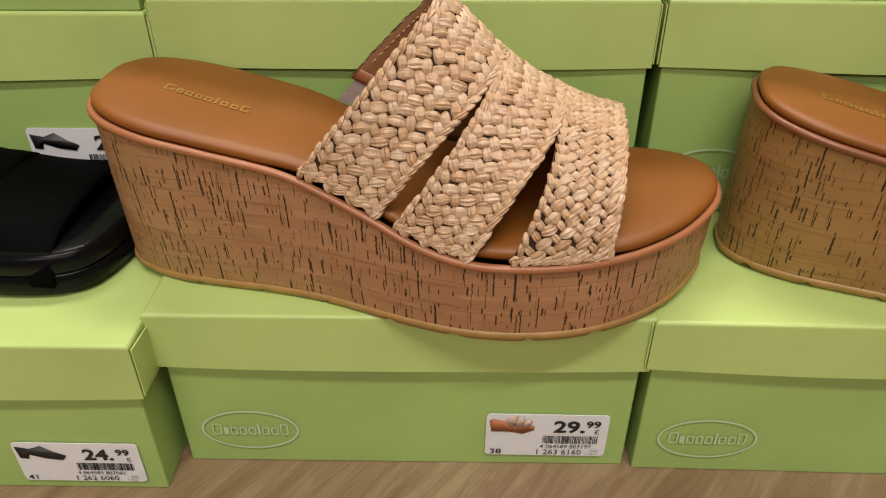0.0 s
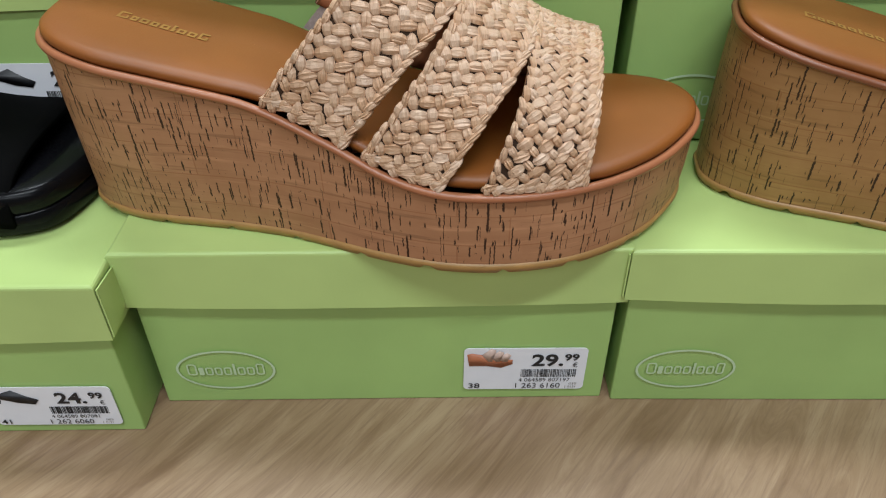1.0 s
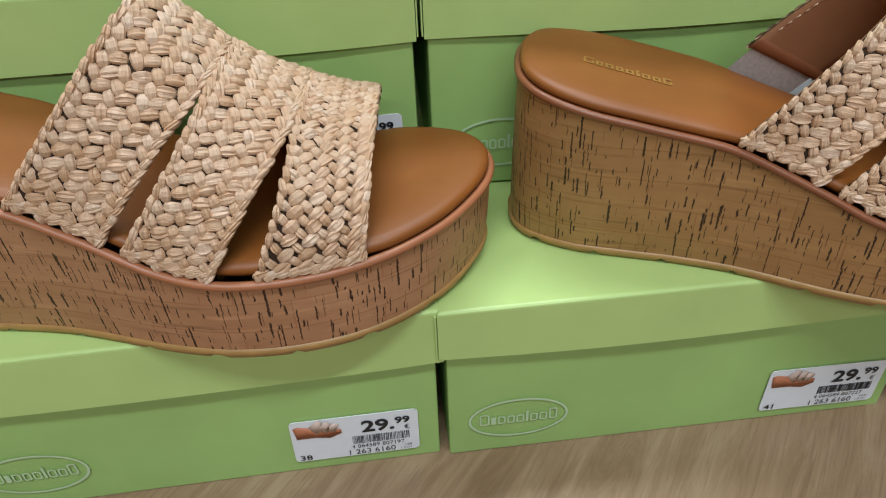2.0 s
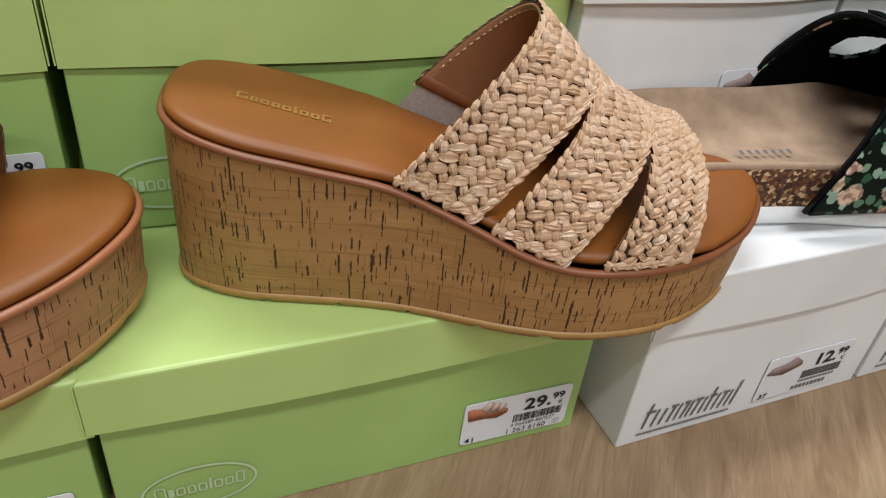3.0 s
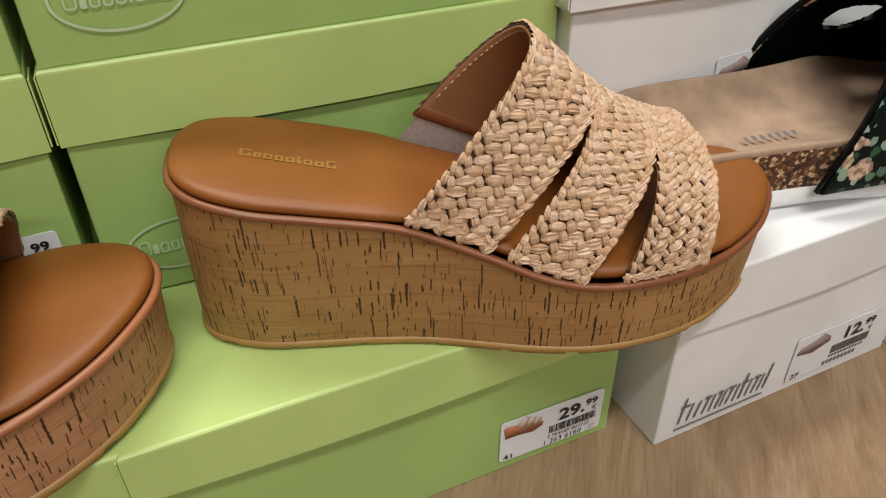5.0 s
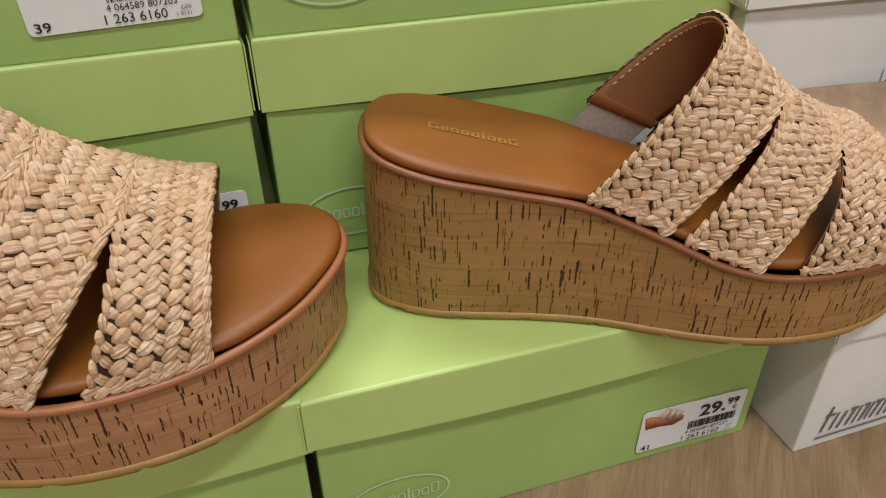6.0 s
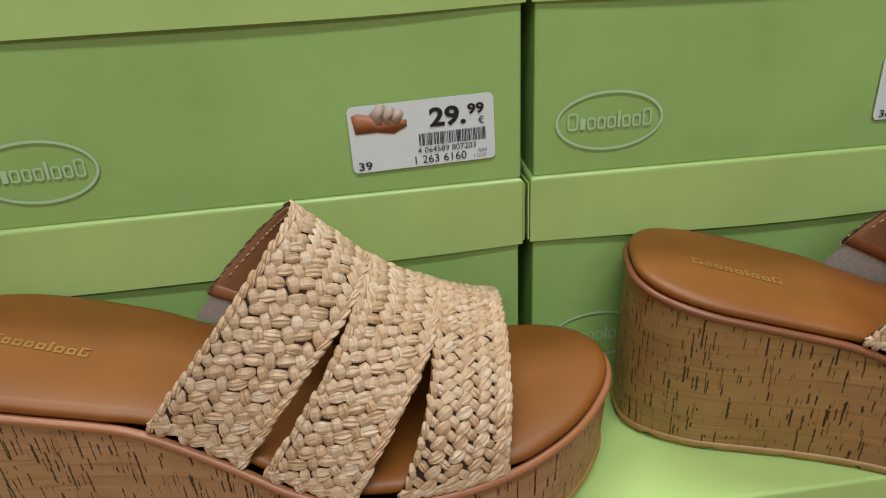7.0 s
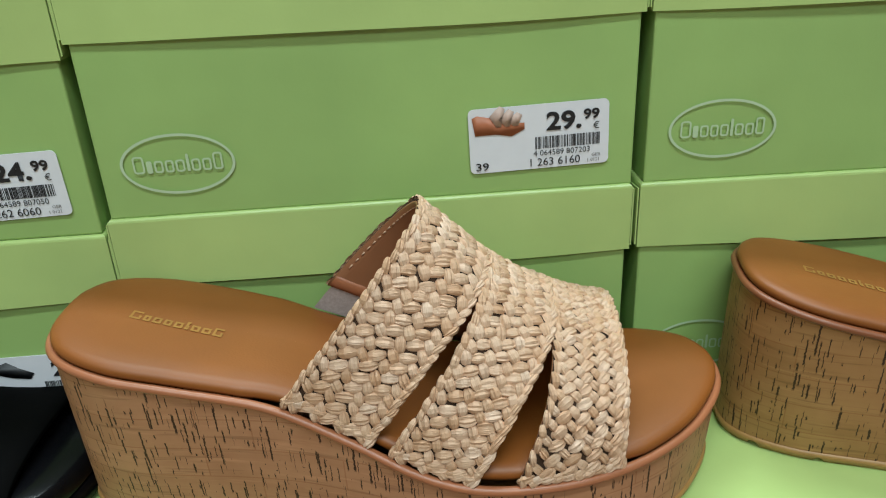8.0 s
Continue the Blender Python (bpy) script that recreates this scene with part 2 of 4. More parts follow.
def text_bm(words, y, thick=0.0003, bold=0.0):
    """Built-in-font text as one mesh in the x-z plane: (string, x, z, size, stretch)."""
    out = bmesh.new()
    for s, x, z, size, stretch in words:
        cu = bpy.data.curves.new("lettering", "FONT")
        cu.body, cu.size, cu.extrude, cu.offset = s, size, 0.0, bold * size
        cu.resolution_u = 3
        ob = new("lettering", cu)
        me = bpy.data.meshes.new_from_object(ob.evaluated_get(bpy.context.evaluated_depsgraph_get()))
        me.transform(Matrix.Translation((x, y - thick, z)) @ Matrix.Rotation(radians(90), 4, "X") @ Matrix.Diagonal((stretch, 1, 1, 1)))
        out.from_mesh(me)
        bpy.data.objects.remove(ob)
        bpy.data.curves.remove(cu)
        bpy.data.meshes.remove(me)
    return out


# ---- shoe boxes ----
def lid_bm(w, d, z0, z1, over, sag, seed):
    """A lid: top plate and four flaps of folded card, with soft folds and a slightly wavy rim."""
    rng = random.Random(seed)
    bm = bmesh.new()
    nx, ny = 14, 10
    p, q = rng.uniform(0, 6), rng.uniform(0, 6)

    def rim(a, t):
        flare = 0.0012 * math.sin(math.pi * t)
        return flare, sag * math.sin(math.pi * t) + 0.0004 * math.sin(7 * t + p)

    x0, x1, y0, y1 = -over, w + over, -over, d + over
    ring = []
    for k in range(nx):
        ring.append((x0 + (x1 - x0) * k / nx, y0, 0, k / nx))
    for k in range(ny):
        ring.append((x1, y0 + (y1 - y0) * k / ny, 1, k / ny))
    for k in range(nx):
        ring.append((x1 - (x1 - x0) * k / nx, y1, 2, k / nx))
    for k in range(ny):
        ring.append((x0, y1 - (y1 - y0) * k / ny, 3, k / ny))
    out = ((0, -1), (1, 0), (0, 1), (-1, 0))
    rows = []
    r = 0.0016
    for lv in range(7):
        row = []
        for x, y, side, t in ring:
            ox, oy = out[side]
            fl, sg = rim(side, t)
            if lv < 3:
                f = lv / 3
                dx, z = fl * (1 - f), z0 - sg * (1 - f) + (z1 - r - z0) * f
            else:
                a = (lv - 3) / 3 * math.pi / 2
                dx, z = -r * (1 - math.cos(a)), z1 - r + r * math.sin(a)
            cx, cy = min(max(x, x0 + r), x1 - r), min(max(y, y0 + r), y1 - r)
            if lv >= 3:
                k = math.cos(a)
                row.append(bm.verts.new((cx + (x - cx) * k, cy + (y - cy) * k, z)))
            else:
                row.append(bm.verts.new((x + ox * dx, y + oy * dx, z)))
        rows.append(row)
    grid_faces(bm, rows, closed=True)
    mid = bm.verts.new(((x0 + x1) / 2, (y0 + y1) / 2, z1 - 0.0015))
    inner = [bm.verts.new((v.co.x * 0.6 + mid.co.x * 0.4, v.co.y * 0.6 + mid.co.y * 0.4, z1 - 0.0011)) for v in rows[-1]]
    grid_faces(bm, [rows[-1], inner], closed=True)
    for i in range(len(inner)):
        bm.faces.new((inner[i], inner[(i + 1) % len(inner)], mid))
    bmesh.ops.recalc_face_normals(bm, faces=bm.faces[:])
    bmesh.ops.solidify(bm, geom=bm.faces[:], thickness=0.0011)
    return bm


def shoe_picture(parent, x, z, s, y, kind):
    """A tiny printed product picture."""
    if kind == "wedge":
        part("printed_sole", front_bm([[(x, z + 0.40 * s), (x + 0.10 * s, z + 0.44 * s), (x + 0.36 * s, z + 0.38 * s), (x + 0.55 * s, z + 0.28 * s), (x + 0.88 * s, z + 0.25 * s), (x + 1.0 * s, z + 0.24 * s), (x + 1.0 * s, z + 0.12 * s), (x + 0.75 * s, z + 0.0 * s), (x + 0.45 * s, z + 0.06 * s), (x + 0.05 * s, z + 0.06 * s)]], y), PRINT_SOLE, parent)
        for a, h in ((0.33, 0.60), (0.50, 0.53), (0.66, 0.46)):
            part("printed_strap", front_bm([[(x + a * s, z + (0.52 - 0.35 * a) * s), (x + (a + 0.20) * s, z + h * s), (x + (a + 0.30) * s, z + (h - 0.06) * s), (x + (a + 0.22) * s, z + 0.20 * s), (x + (a + 0.13) * s, z + 0.20 * s)]], y - 0.0002), PRINT_STRAP, parent)
    elif kind == "black":
        part("printed_shoe", front_bm([[(x, z + 0.42 * s), (x + 0.3 * s, z + 0.36 * s), (x + 0.55 * s, z + 0.46 * s), (x + 0.8 * s, z + 0.28 * s), (x + 1.05 * s, z + 0.16 * s), (x + 0.95 * s, z + 0.03 * s), (x + 0.6 * s, z + 0.08 * s), (x + 0.25 * s, z + 0.2 * s), (x + 0.22 * s, z + 0.06 * s), (x + 0.04 * s, z + 0.08 * s)]], y), INK, parent)
    else:
        part("printed_shoe", front_bm([[(x, z + 0.12 * s), (x + 0.1 * s, z + 0.3 * s), (x + 0.55 * s, z + 0.4 * s), (x + 0.75 * s, z + 0.52 * s), (x + 1.0 * s, z + 0.34 * s), (x + 1.02 * s, z + 0.2 * s), (x + 0.5 * s, z + 0.02 * s)]], y), PRINT_MULE if kind != "red" else PRINT_SOLE, parent)


def price_label(parent, x, z, w, h, euros, cents, size, ean, article, kind, tilt=0.0, seed=0):
    """Self-adhesive price label on the front of a box."""
    rng = random.Random(seed)
    lab = part("price_label", front_bm([rounded(0, 0, w, h, 0.0022)], 0, 0.0004), PAPER, parent, "white self-adhesive price label", smooth=False)
    lab.matrix_basis = pose(x, -0.0006, z, 0, -tilt, 0)
    y = -0.0005
    part("price", text_bm([(euros + ".", w * 0.55, h * 0.60, h * 0.38, 1.18), (cents, w * 0.815, h * 0.725, h * 0.21, 1.18)], y, bold=0.03), INK, lab, smooth=False)
    part("currency_sign", text_bm([("\u20ac", w * 0.885, h * 0.56, h * 0.15, 1.0)], y), INK, lab, smooth=False)
    part("size_mark", text_bm([(size, w * 0.035, h * 0.045, h * 0.17, 1.25)], y, bold=0.01), INK, lab, smooth=False)
    bars, px = [], w * 0.47
    while px < w * 0.93:
        t = rng.choice((0.0025, 0.0045, 0.007)) * w * 0.9
        bars.append(rect(px, h * 0.315, px + t, h * 0.50))
        px += t + rng.choice((0.003, 0.005, 0.008)) * w
    part("barcode", front_bm(bars, y, 0.0002), INK if ean else GREY_INK, lab, smooth=False)
    if not ean:
        dots = [rect(w * (0.47 + 0.036 * k), h * 0.225, w * (0.493 + 0.036 * k), h * 0.28) for k in range(12)]
        dots += [rect(w * (0.42 + 0.046 * k), h * 0.07, w * (0.45 + 0.046 * k), h * 0.16) for k in range(9)]
        part("blurred_print", front_bm(dots, y, 0.0002), GREY_INK, lab, smooth=False)["kind"] = "stuff"
        shoe_picture(lab, w * 0.025, h * 0.55, w * 0.37, y, kind)
        return lab
    part("barcode_digits", text_bm([(ean, w * 0.455, h * 0.205, h * 0.125, 1.0)], y), INK, lab, smooth=False)
    part("article_number", text_bm([(article, w * 0.415, h * 0.045, h * 0.175, 1.02)], y), INK, lab, smooth=False)
    part("small_print", text_bm([("GER", w * 0.875, h * 0.125, h * 0.07, 1.1), ("1 0121", w * 0.84, h * 0.045, h * 0.075, 1.0)], y), GREY_INK, lab, smooth=False)
    shoe_picture(lab, w * 0.025, h * 0.55, w * 0.37, y, kind)
    return lab


def oval_logo(parent, x, z, w, h):
    """Pale oval ring with a row of letter-sized bars inside."""
    bm = bmesh.new()
    n = 48
    rows = [[bm.verts.new((x + math.cos(2 * math.pi * k / n) * (w / 2 - o), -0.0008, z + math.sin(2 * math.pi * k / n) * (h / 2 - o))) for k in range(n)] for o in (0, 0.0011)]
    grid_faces(bm, rows, closed=True)
    bmesh.ops.recalc_face_normals(bm, faces=bm.faces[:])
    part("oval_ring", bm, PALE_INK, parent, "pale printed oval", smooth=False)
    word = bmesh.new()
    widths = (1.2, 0.6, 0.95, 0.9, 0.95, 0.3, 0.95, 0.95, 1.0)
    tall = (1.0, 0.7, 0.7, 0.7, 0.7, 1.0, 0.7, 0.7, 1.0)
    u = w * 0.78 / (sum(widths) + 0.2 * 8)
    px, z0, t = x - w * 0.39, z - h * 0.13, w * 0.017
    for a, k in zip(widths, tall):
        x1, z1 = px + a * u, z0 + h * 0.29 * k
        outer = [word.verts.new((cx, -0.0008, cz)) for cx, cz in rounded(px, z0, x1, z1, 0.3 * a * u, 3)]
        if a > 0.7:
            inner = [word.verts.new((cx, -0.0008, cz)) for cx, cz in rounded(px + t, z0 + t, x1 - t, z1 - t, 0.15 * a * u, 3)]
            grid_faces(word, [outer, inner], closed=True)
        else:
            word.faces.new(outer)
        px = x1 + 0.2 * u
    bmesh.ops.recalc_face_normals(word, faces=word.faces[:])
    part("printed_word", word, PALE_INK_DARK, parent, smooth=False)["kind"] = "stuff"


def script_bars(parent, x, z, w, h):
    """Dark slanted letter-sized bars over a thin rule."""
    bars = []
    widths = (1.3, 0.5, 1.0, 0.8, 1.1, 1.0, 1.0, 0.4)
    tall = (1.0, 0.65, 0.65, 0.6, 0.6, 1.0, 0.6, 1.0)
    u = w * 0.86 / (sum(widths) + 0.35 * 7)
    px = x
    for a, t in zip(widths, tall):
        bars.append(rect(px, z + h * 0.2, px + 0.16 * u, z + h * 0.2 + h * 0.8 * t, h * 0.12))
        if a > 0.5:
            bars.append(rect(px + 0.7 * a * u, z + h * 0.2, px + (0.7 * a + 0.14) * u, z + h * 0.2 + h * 0.55, h * 0.1))
            bars.append(rect(px + 0.1 * u, z + h * 0.2 + h * 0.5, px + 0.75 * a * u, z + h * 0.2 + h * 0.57, 0.0))
        px += (a + 0.35) * u
    bars.append(rect(x - w * 0.02, z, x + w * 0.84, z + h * 0.045))
    part("printed_word", front_bm(bars, -0.0006), GREY_INK, parent, "dark grey printed word marks", smooth=False)["kind"] = "stuff"


def shoe_box(x, y, z, w, d, base_h, top_h, rz=0.0, white=False, seed=1, sag=0.0012, logo=True, label=None, over=0.0032, tag=""):
    root = new("shoe_box")
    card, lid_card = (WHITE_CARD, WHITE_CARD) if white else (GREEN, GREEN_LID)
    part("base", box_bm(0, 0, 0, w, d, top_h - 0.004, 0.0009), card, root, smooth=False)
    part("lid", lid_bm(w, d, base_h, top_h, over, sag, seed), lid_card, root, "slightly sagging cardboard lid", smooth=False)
    for side in (-1, 1):
        fx = -over - 0.0004 if side < 0 else w + over + 0.0004
        fl = bmesh.new()
        pts = ((-over + 0.0006, base_h + 0.0012), (0.013, base_h + 0.0045), (0.0165, top_h - 0.004), (-over + 0.0006, top_h - 0.0022))
        a = [fl.verts.new((fx, py, pz)) for py, pz in pts]
        b = [fl.verts.new((fx + side * 0.0006, py, pz)) for py, pz in pts]
        fl.faces.new(b)
        grid_faces(fl, [a + a[:1], b + b[:1]])
        bmesh.ops.recalc_face_normals(fl, faces=fl.faces[:])
        part("corner_flap", fl, lid_card, root, smooth=False)
    if logo and not white:
        oval_logo(root, 0.0312, 0.0220, 0.0450, 0.0248)
    if logo and white:
        script_bars(root, 0.0115, 0.0065, 0.066, 0.021)
    if label:
        price_label(root, *label)
    root.matrix_basis = pose(x, y, z, 0, 0, rz)
    tagged(root, tag or ("white cardboard shoe box with price label" if white else "light green cardboard shoe box with pale oval logo"), "shoe box", "white shoe boxes" if white else "green shoe boxes")
    return root


LW, LH = 0.0556, 0.0268
BH, TH = 0.0635, 0.0915       # height of the base that shows, height of the closed box
BW = 0.2042
# front row on the floor
shoe_box(0.0000, 0.0010, 0, BW, 0.31, BH, TH, 0.1, seed=1, label=(0.1393, 0.0075, LW, LH, "29", "99", "38", "4 064589 807197", "1 263 6160", "wedge", -0.5, 1), tag="light green shoe box with a 29.99 price label, size 38")
shoe_box(0.2085, -0.0005, 0, BW + 0.003, 0.31, BH + 0.0025, TH, -0.9, seed=2, label=(0.1456, 0.0068, LW, LH, "29", "99", "41", "4 064589 807227", "1 263 6160", "wedge", -0.8, 2), tag="light green shoe box with a 29.99 price label, size 41")
shoe_box(-0.2100, -0.0160, 0, BW, 0.31, BH - 0.0025, TH - 0.0025, 0.1, seed=3, label=(0.1405, 0.006, LW, LH - 0.002, "24", "99", "41", "4 064589 807081", "1 262 6060", "black", -0.3, 3), tag="light green shoe box with a 24.99 price label, size 41")
# second and third level, set back
Y1, Z1 = 0.0835, TH
H1 = 0.1030
shoe_box(-0.0060, Y1, Z1, 0.2150, 0.31, 0.0735, H1, 0.3, over=0.0014, seed=4, label=(0.1510, 0.0135, LW + 0.0018, LH, "29", "99", "38", "4 064589 807197", "1 263 6160", "wedge", 0.5, 4))
shoe_box(0.2152, Y1 + 0.001, Z1, 0.2040, 0.31, 0.0735, H1, -1.6, over=0.0014, seed=5, label=(0.1425, 0.0205, LW + 0.0018, LH, "29", "99", "36", "4 064589 807173", "1 263 6160", "wedge", 0.5, 5))
shoe_box(-0.2170, Y1 - 0.001, Z1 - 0.0025, BW + 0.002, 0.31, 0.0700, 0.0995, 0.3, over=0.0014, seed=6, label=(0.1390, 0.0185, LW + 0.0018, LH, "24", "99", "40", "4 064589 807074", "1 262 6060", "black", 0.0, 6))
Z2 = Z1 + H1
shoe_box(-0.0060, Y1, Z2 - 0.0002, 0.2160, 0.31, 0.0705, 0.0985, 0.3, over=0.0014, seed=7, label=(0.1478, 0.0093, LW + 0.0018, LH, "29", "99", "39", "4 064589 807203", "1 263 6160", "wedge", 1.4, 7), tag="light green shoe box with a 29.99 price label, size 39")
shoe_box(0.2152, Y1 + 0.001, Z2 - 0.0002, 0.2050, 0.31, 0.0705, 0.0985, -1.6, over=0.0014, seed=8, label=(0.1466, 0.0125, LW + 0.0018, LH, "29", "99", "36", "4 064589 807173", "1 263 6160", "wedge", 0.6, 8), tag="light green shoe box with a 29.99 price label, size 36")
shoe_box(-0.2170, Y1 - 0.001, Z1 - 0.003 + 0.1, BW + 0.002, 0.31, 0.0705, 0.0985, 0.3, over=0.0014, seed=9, label=(0.1400, 0.0085, LW + 0.0018, LH, "24", "99", "38", "4 064589 807050", "1 262 6060", "black", 1.4, 9), tag="light green shoe box with a 24.99 price label, size 38")
# white boxes
WH = 0.1035
shoe_box(0.4300, -0.0232, 0, 0.1590, 0.33, 0.0720, WH, 0.2, white=True, over=0.0014, seed=10, label=(0.0825, 0.0070, 0.0600, 0.0300, "12", "99", "37", "", "", "slipper", 0.0, 10), tag="white cardboard shoe box with grey script and price label")
shoe_box(0.5935, -0.0225, 0, 0.1605, 0.33, 0.0720, WH, 0.2, white=True, over=0.0014, seed=11, label=(0.0825, 0.0070, 0.0600, 0.0300, "12", "99", "38", "", "", "slipper", 0.0, 11), tag="white cardboard shoe box with grey script")
shoe_box(0.4225, 0.0680, WH, 0.1480, 0.31, 0.0855, 0.1200, -0.8, white=True, seed=12, logo=False, label=(0.0880, 0.0215, 0.055, 0.0275, "12", "99", "38", "", "", "slipper", 1.0, 12), tag="tall white cardboard shoe box")
shoe_box(0.5740, 0.0660, WH, 0.1605, 0.31, 0.0855, 0.1200, -0.8, white=True, seed=13, logo=False, label=(0.0830, 0.0270, 0.055, 0.0275, "17", "99", "36", "", "", "red", 1.0, 13), tag="tall white cardboard shoe box")

# ---- setting ----
tagged(mesh_object("floor", box_bm(-3, -4, -0.02, 4, 3, 0), WOOD, False), "oak-look wooden shop floor", "floor", kind="structure")
tagged(mesh_object("wall_north", box_bm(-3, 3, 0, 4, 3.12, 2.8), WALL_PAINT, False), "plain pale shop wall beyond the boxes", "wall", kind="structure")
tagged(mesh_object("wall_south", box_bm(-3, -4.12, 0, 4, -4, 2.8), WALL_PAINT, False), "plain pale shop wall", "wall", kind="structure")
tagged(mesh_object("wall_west", box_bm(-3.12, -4, 0, -3, 3.12, 2.8), WALL_PAINT, False), "plain pale shop wall", "wall", kind="structure")
tagged(mesh_object("wall_east", box_bm(4, -4, 0, 4.12, 3.12, 2.8), WALL_PAINT, False), "plain pale shop wall", "wall", kind="structure")
tagged(mesh_object("ceiling", box_bm(-3, -4, 2.8, 4, 3.12, 2.9), WALL_PAINT, False), "plain white shop ceiling", "ceiling", kind="structure")

# ---- cork wedge sandals ----
OUTLINE = ((2, 4), (5, -12), (14, -22.5), (30, -28), (50, -28.5), (70, -28.5), (90, -30), (110, -34), (130, -39), (150, -42), (170, -41), (190, -36), (208, -27), (224, -14),
           (236, 3), (241, 17), (240, 30), (232, 41), (215, 48), (192, 49), (165, 46), (135, 40), (105, 35), (80, 34), (55, 36.5), (30, 36.5), (11, 30), (3, 18))
TOP_U = (0, 8, 20, 42, 62, 81, 92, 106, 118, 130, 142, 155, 180, 205, 220, 242)
TOP_H = (72.5, 71, 68.8, 64.5, 60.5, 57, 53, 47.5, 43, 37.5, 34.5, 33, 33, 33.5, 34.5, 36)


def spline(points, k):
    """A closed smooth curve through the points, k steps a span."""
    pts = [np.array(p, float) for p in points]
    out = []
    for i in range(len(pts)):
        a, b, c, d = pts[i - 1], pts[i], pts[(i + 1) % len(pts)], pts[(i + 2) % len(pts)]
        for j in range(k):
            t = j / k
            out.append(0.5 * (2 * b + (c - a) * t + (2 * a - 5 * b + 4 * c - d) * t * t + (3 * b - a - 3 * c + d) * t ** 3))
    return np.array(out)


FINE_U = np.linspace(-10, 245, 256)
SMOOTH_H = np.convolve(np.interp(np.linspace(-22, 257, 280), TOP_U, TOP_H), np.hanning(25) / np.hanning(25).sum(), "valid")


def top_h(u):
    return float(np.interp(u, FINE_U, SMOOTH_H))


def sole_h(u):
    return 4.0 * max(0.0, (u - 190) / 50) ** 2


def side_v(ring, u, far):
    """The outline's v at u on the near or the far side."""
    sel = ring[ring[:, 1] > 5] if far else ring[ring[:, 1] <= 5]
    o = np.argsort(sel[:, 0])
    return float(np.interp(u, sel[o, 0], sel[o, 1]))


STRAPS = (  # near base rear/front, far base rear/front, ridge rear/front, strands across
    ((84, 113.5), (82, 112), (133, 156), 7, 0),
    ((119.5, 147), (124, 166), (156, 178.5), 7, 1),
    ((161.5, 196), (161, 196), (178.5, 201.5), 8, 2),
)
RIDGE_U, RIDGE_Z = (128, 133, 145, 156, 168, 180, 192, 207), (115, 112, 101.5, 91, 82, 75, 69.5, 64.5)


def strap_point(ring, strap, w, phi):
    """A point of the upper: w across the strap (0 rear, 1 front), phi round the foot from the near side (0) to the far side (pi)."""
    near, far, ridge, _, order = strap
    s, c = math.sin(phi), math.cos(phi)
    side = near if c > 0 else far
    rise = s ** 0.9
    gap = 0.0 if phi > 1.1 else 1.2 * math.sin(phi / 1.1 * math.pi)
    lo = side[0] + (ridge[0] - side[0]) * rise + (gap if order != 0 else 0)
    hi = side[1] + (ridge[1] - side[1]) * rise - (gap if order != 2 else 0)
    u = lo + (hi - lo) * w
    ub = side[0] + (side[1] - side[0]) * w
    ur = ridge[0] + (ridge[1] - ridge[0]) * w
    vn, vf = side_v(ring, ub, False) - 0.2, side_v(ring, ub, True) + 0.2
    vm, hw = (vn + vf) / 2, (vf - vn) / 2
    zb = top_h(ub) + 1.2
    zr = float(np.interp(ur, RIDGE_U, RIDGE_Z))
    v = vm - hw * math.copysign(abs(c) ** 0.8, c) + 7.0 * s
    return np.array((u, v, zb + (zr - zb) * s ** 0.85))


def frame_on(ring, strap, w, phi):
    p = strap_point(ring, strap, w, phi)
    a = strap_point(ring, strap, w, min(phi + 0.02, 3.12)) - strap_point(ring, strap, w, max(phi - 0.02, 0.02))
    b = strap_point(ring, strap, w + 0.02, phi) - strap_point(ring, strap, w - 0.02, phi)
    a, b = a / np.linalg.norm(a), b / np.linalg.norm(b)
    nrm = np.cross(a, b)
    nrm /= np.linalg.norm(nrm)
    if nrm[2] * 1.0 + (p[1] - 8) * nrm[1] * 0.05 < 0:
        nrm = -nrm
    return p, a, b, nrm


def pillow(bm, p, d, side, nrm, length, width, height, sc, rng):
    """The visible bend of one flat straw strand: a pleated leaf-shaped ribbon whose gathered ends dive under its neighbours."""
    uv = bm.loops.layers.uv.verify()
    bow, dive, shift = rng.uniform(-0.35, 0.35), rng.uniform(-0.3, 0.3), rng.uniform(0, 7)
    pleat = [0.05, 0.84, 0.92, 1.0, 0.92, 0.84, 0.05]
    for k in range(1, 6):
        pleat[k] += rng.uniform(-0.38, 0.16)
    taper = [(-1, 0.34), (-0.72, 0.78), (-0.25, 1.04), (0.3, 1.0), (0.74, 0.80), (1, 0.44)]
    if rng.random() < 0.5:
        taper = [(-t, f) for t, f in reversed(taper)]
    rows = []
    for t, f in taper:
        row = []
        for a, x in enumerate((-1.0, -0.74, -0.36, 0.0, 0.36, 0.74, 1.0)):
            q = p + d * (t * length / 2) + side * (x * width / 2 * f + bow * (1 - t * t)) + nrm * (height * (pleat[a] * (0.5 + 0.5 * f) - 0.3) - height * (1.0 * abs(t) ** 2.4 + dive * t))
            row.append((bm.verts.new(q * sc), (shift + x * width * 0.5, shift + t * length * 0.5)))
        rows.append(row)
    for r0, r1 in zip(rows, rows[1:]):
        for k in range(6):
            quad = (r0[k], r0[k + 1], r1[k + 1], r1[k])
            f = bm.faces.new([v for v, _ in quad])
            for lp, (_, c) in zip(f.loops, quad):
                lp[uv].uv = c


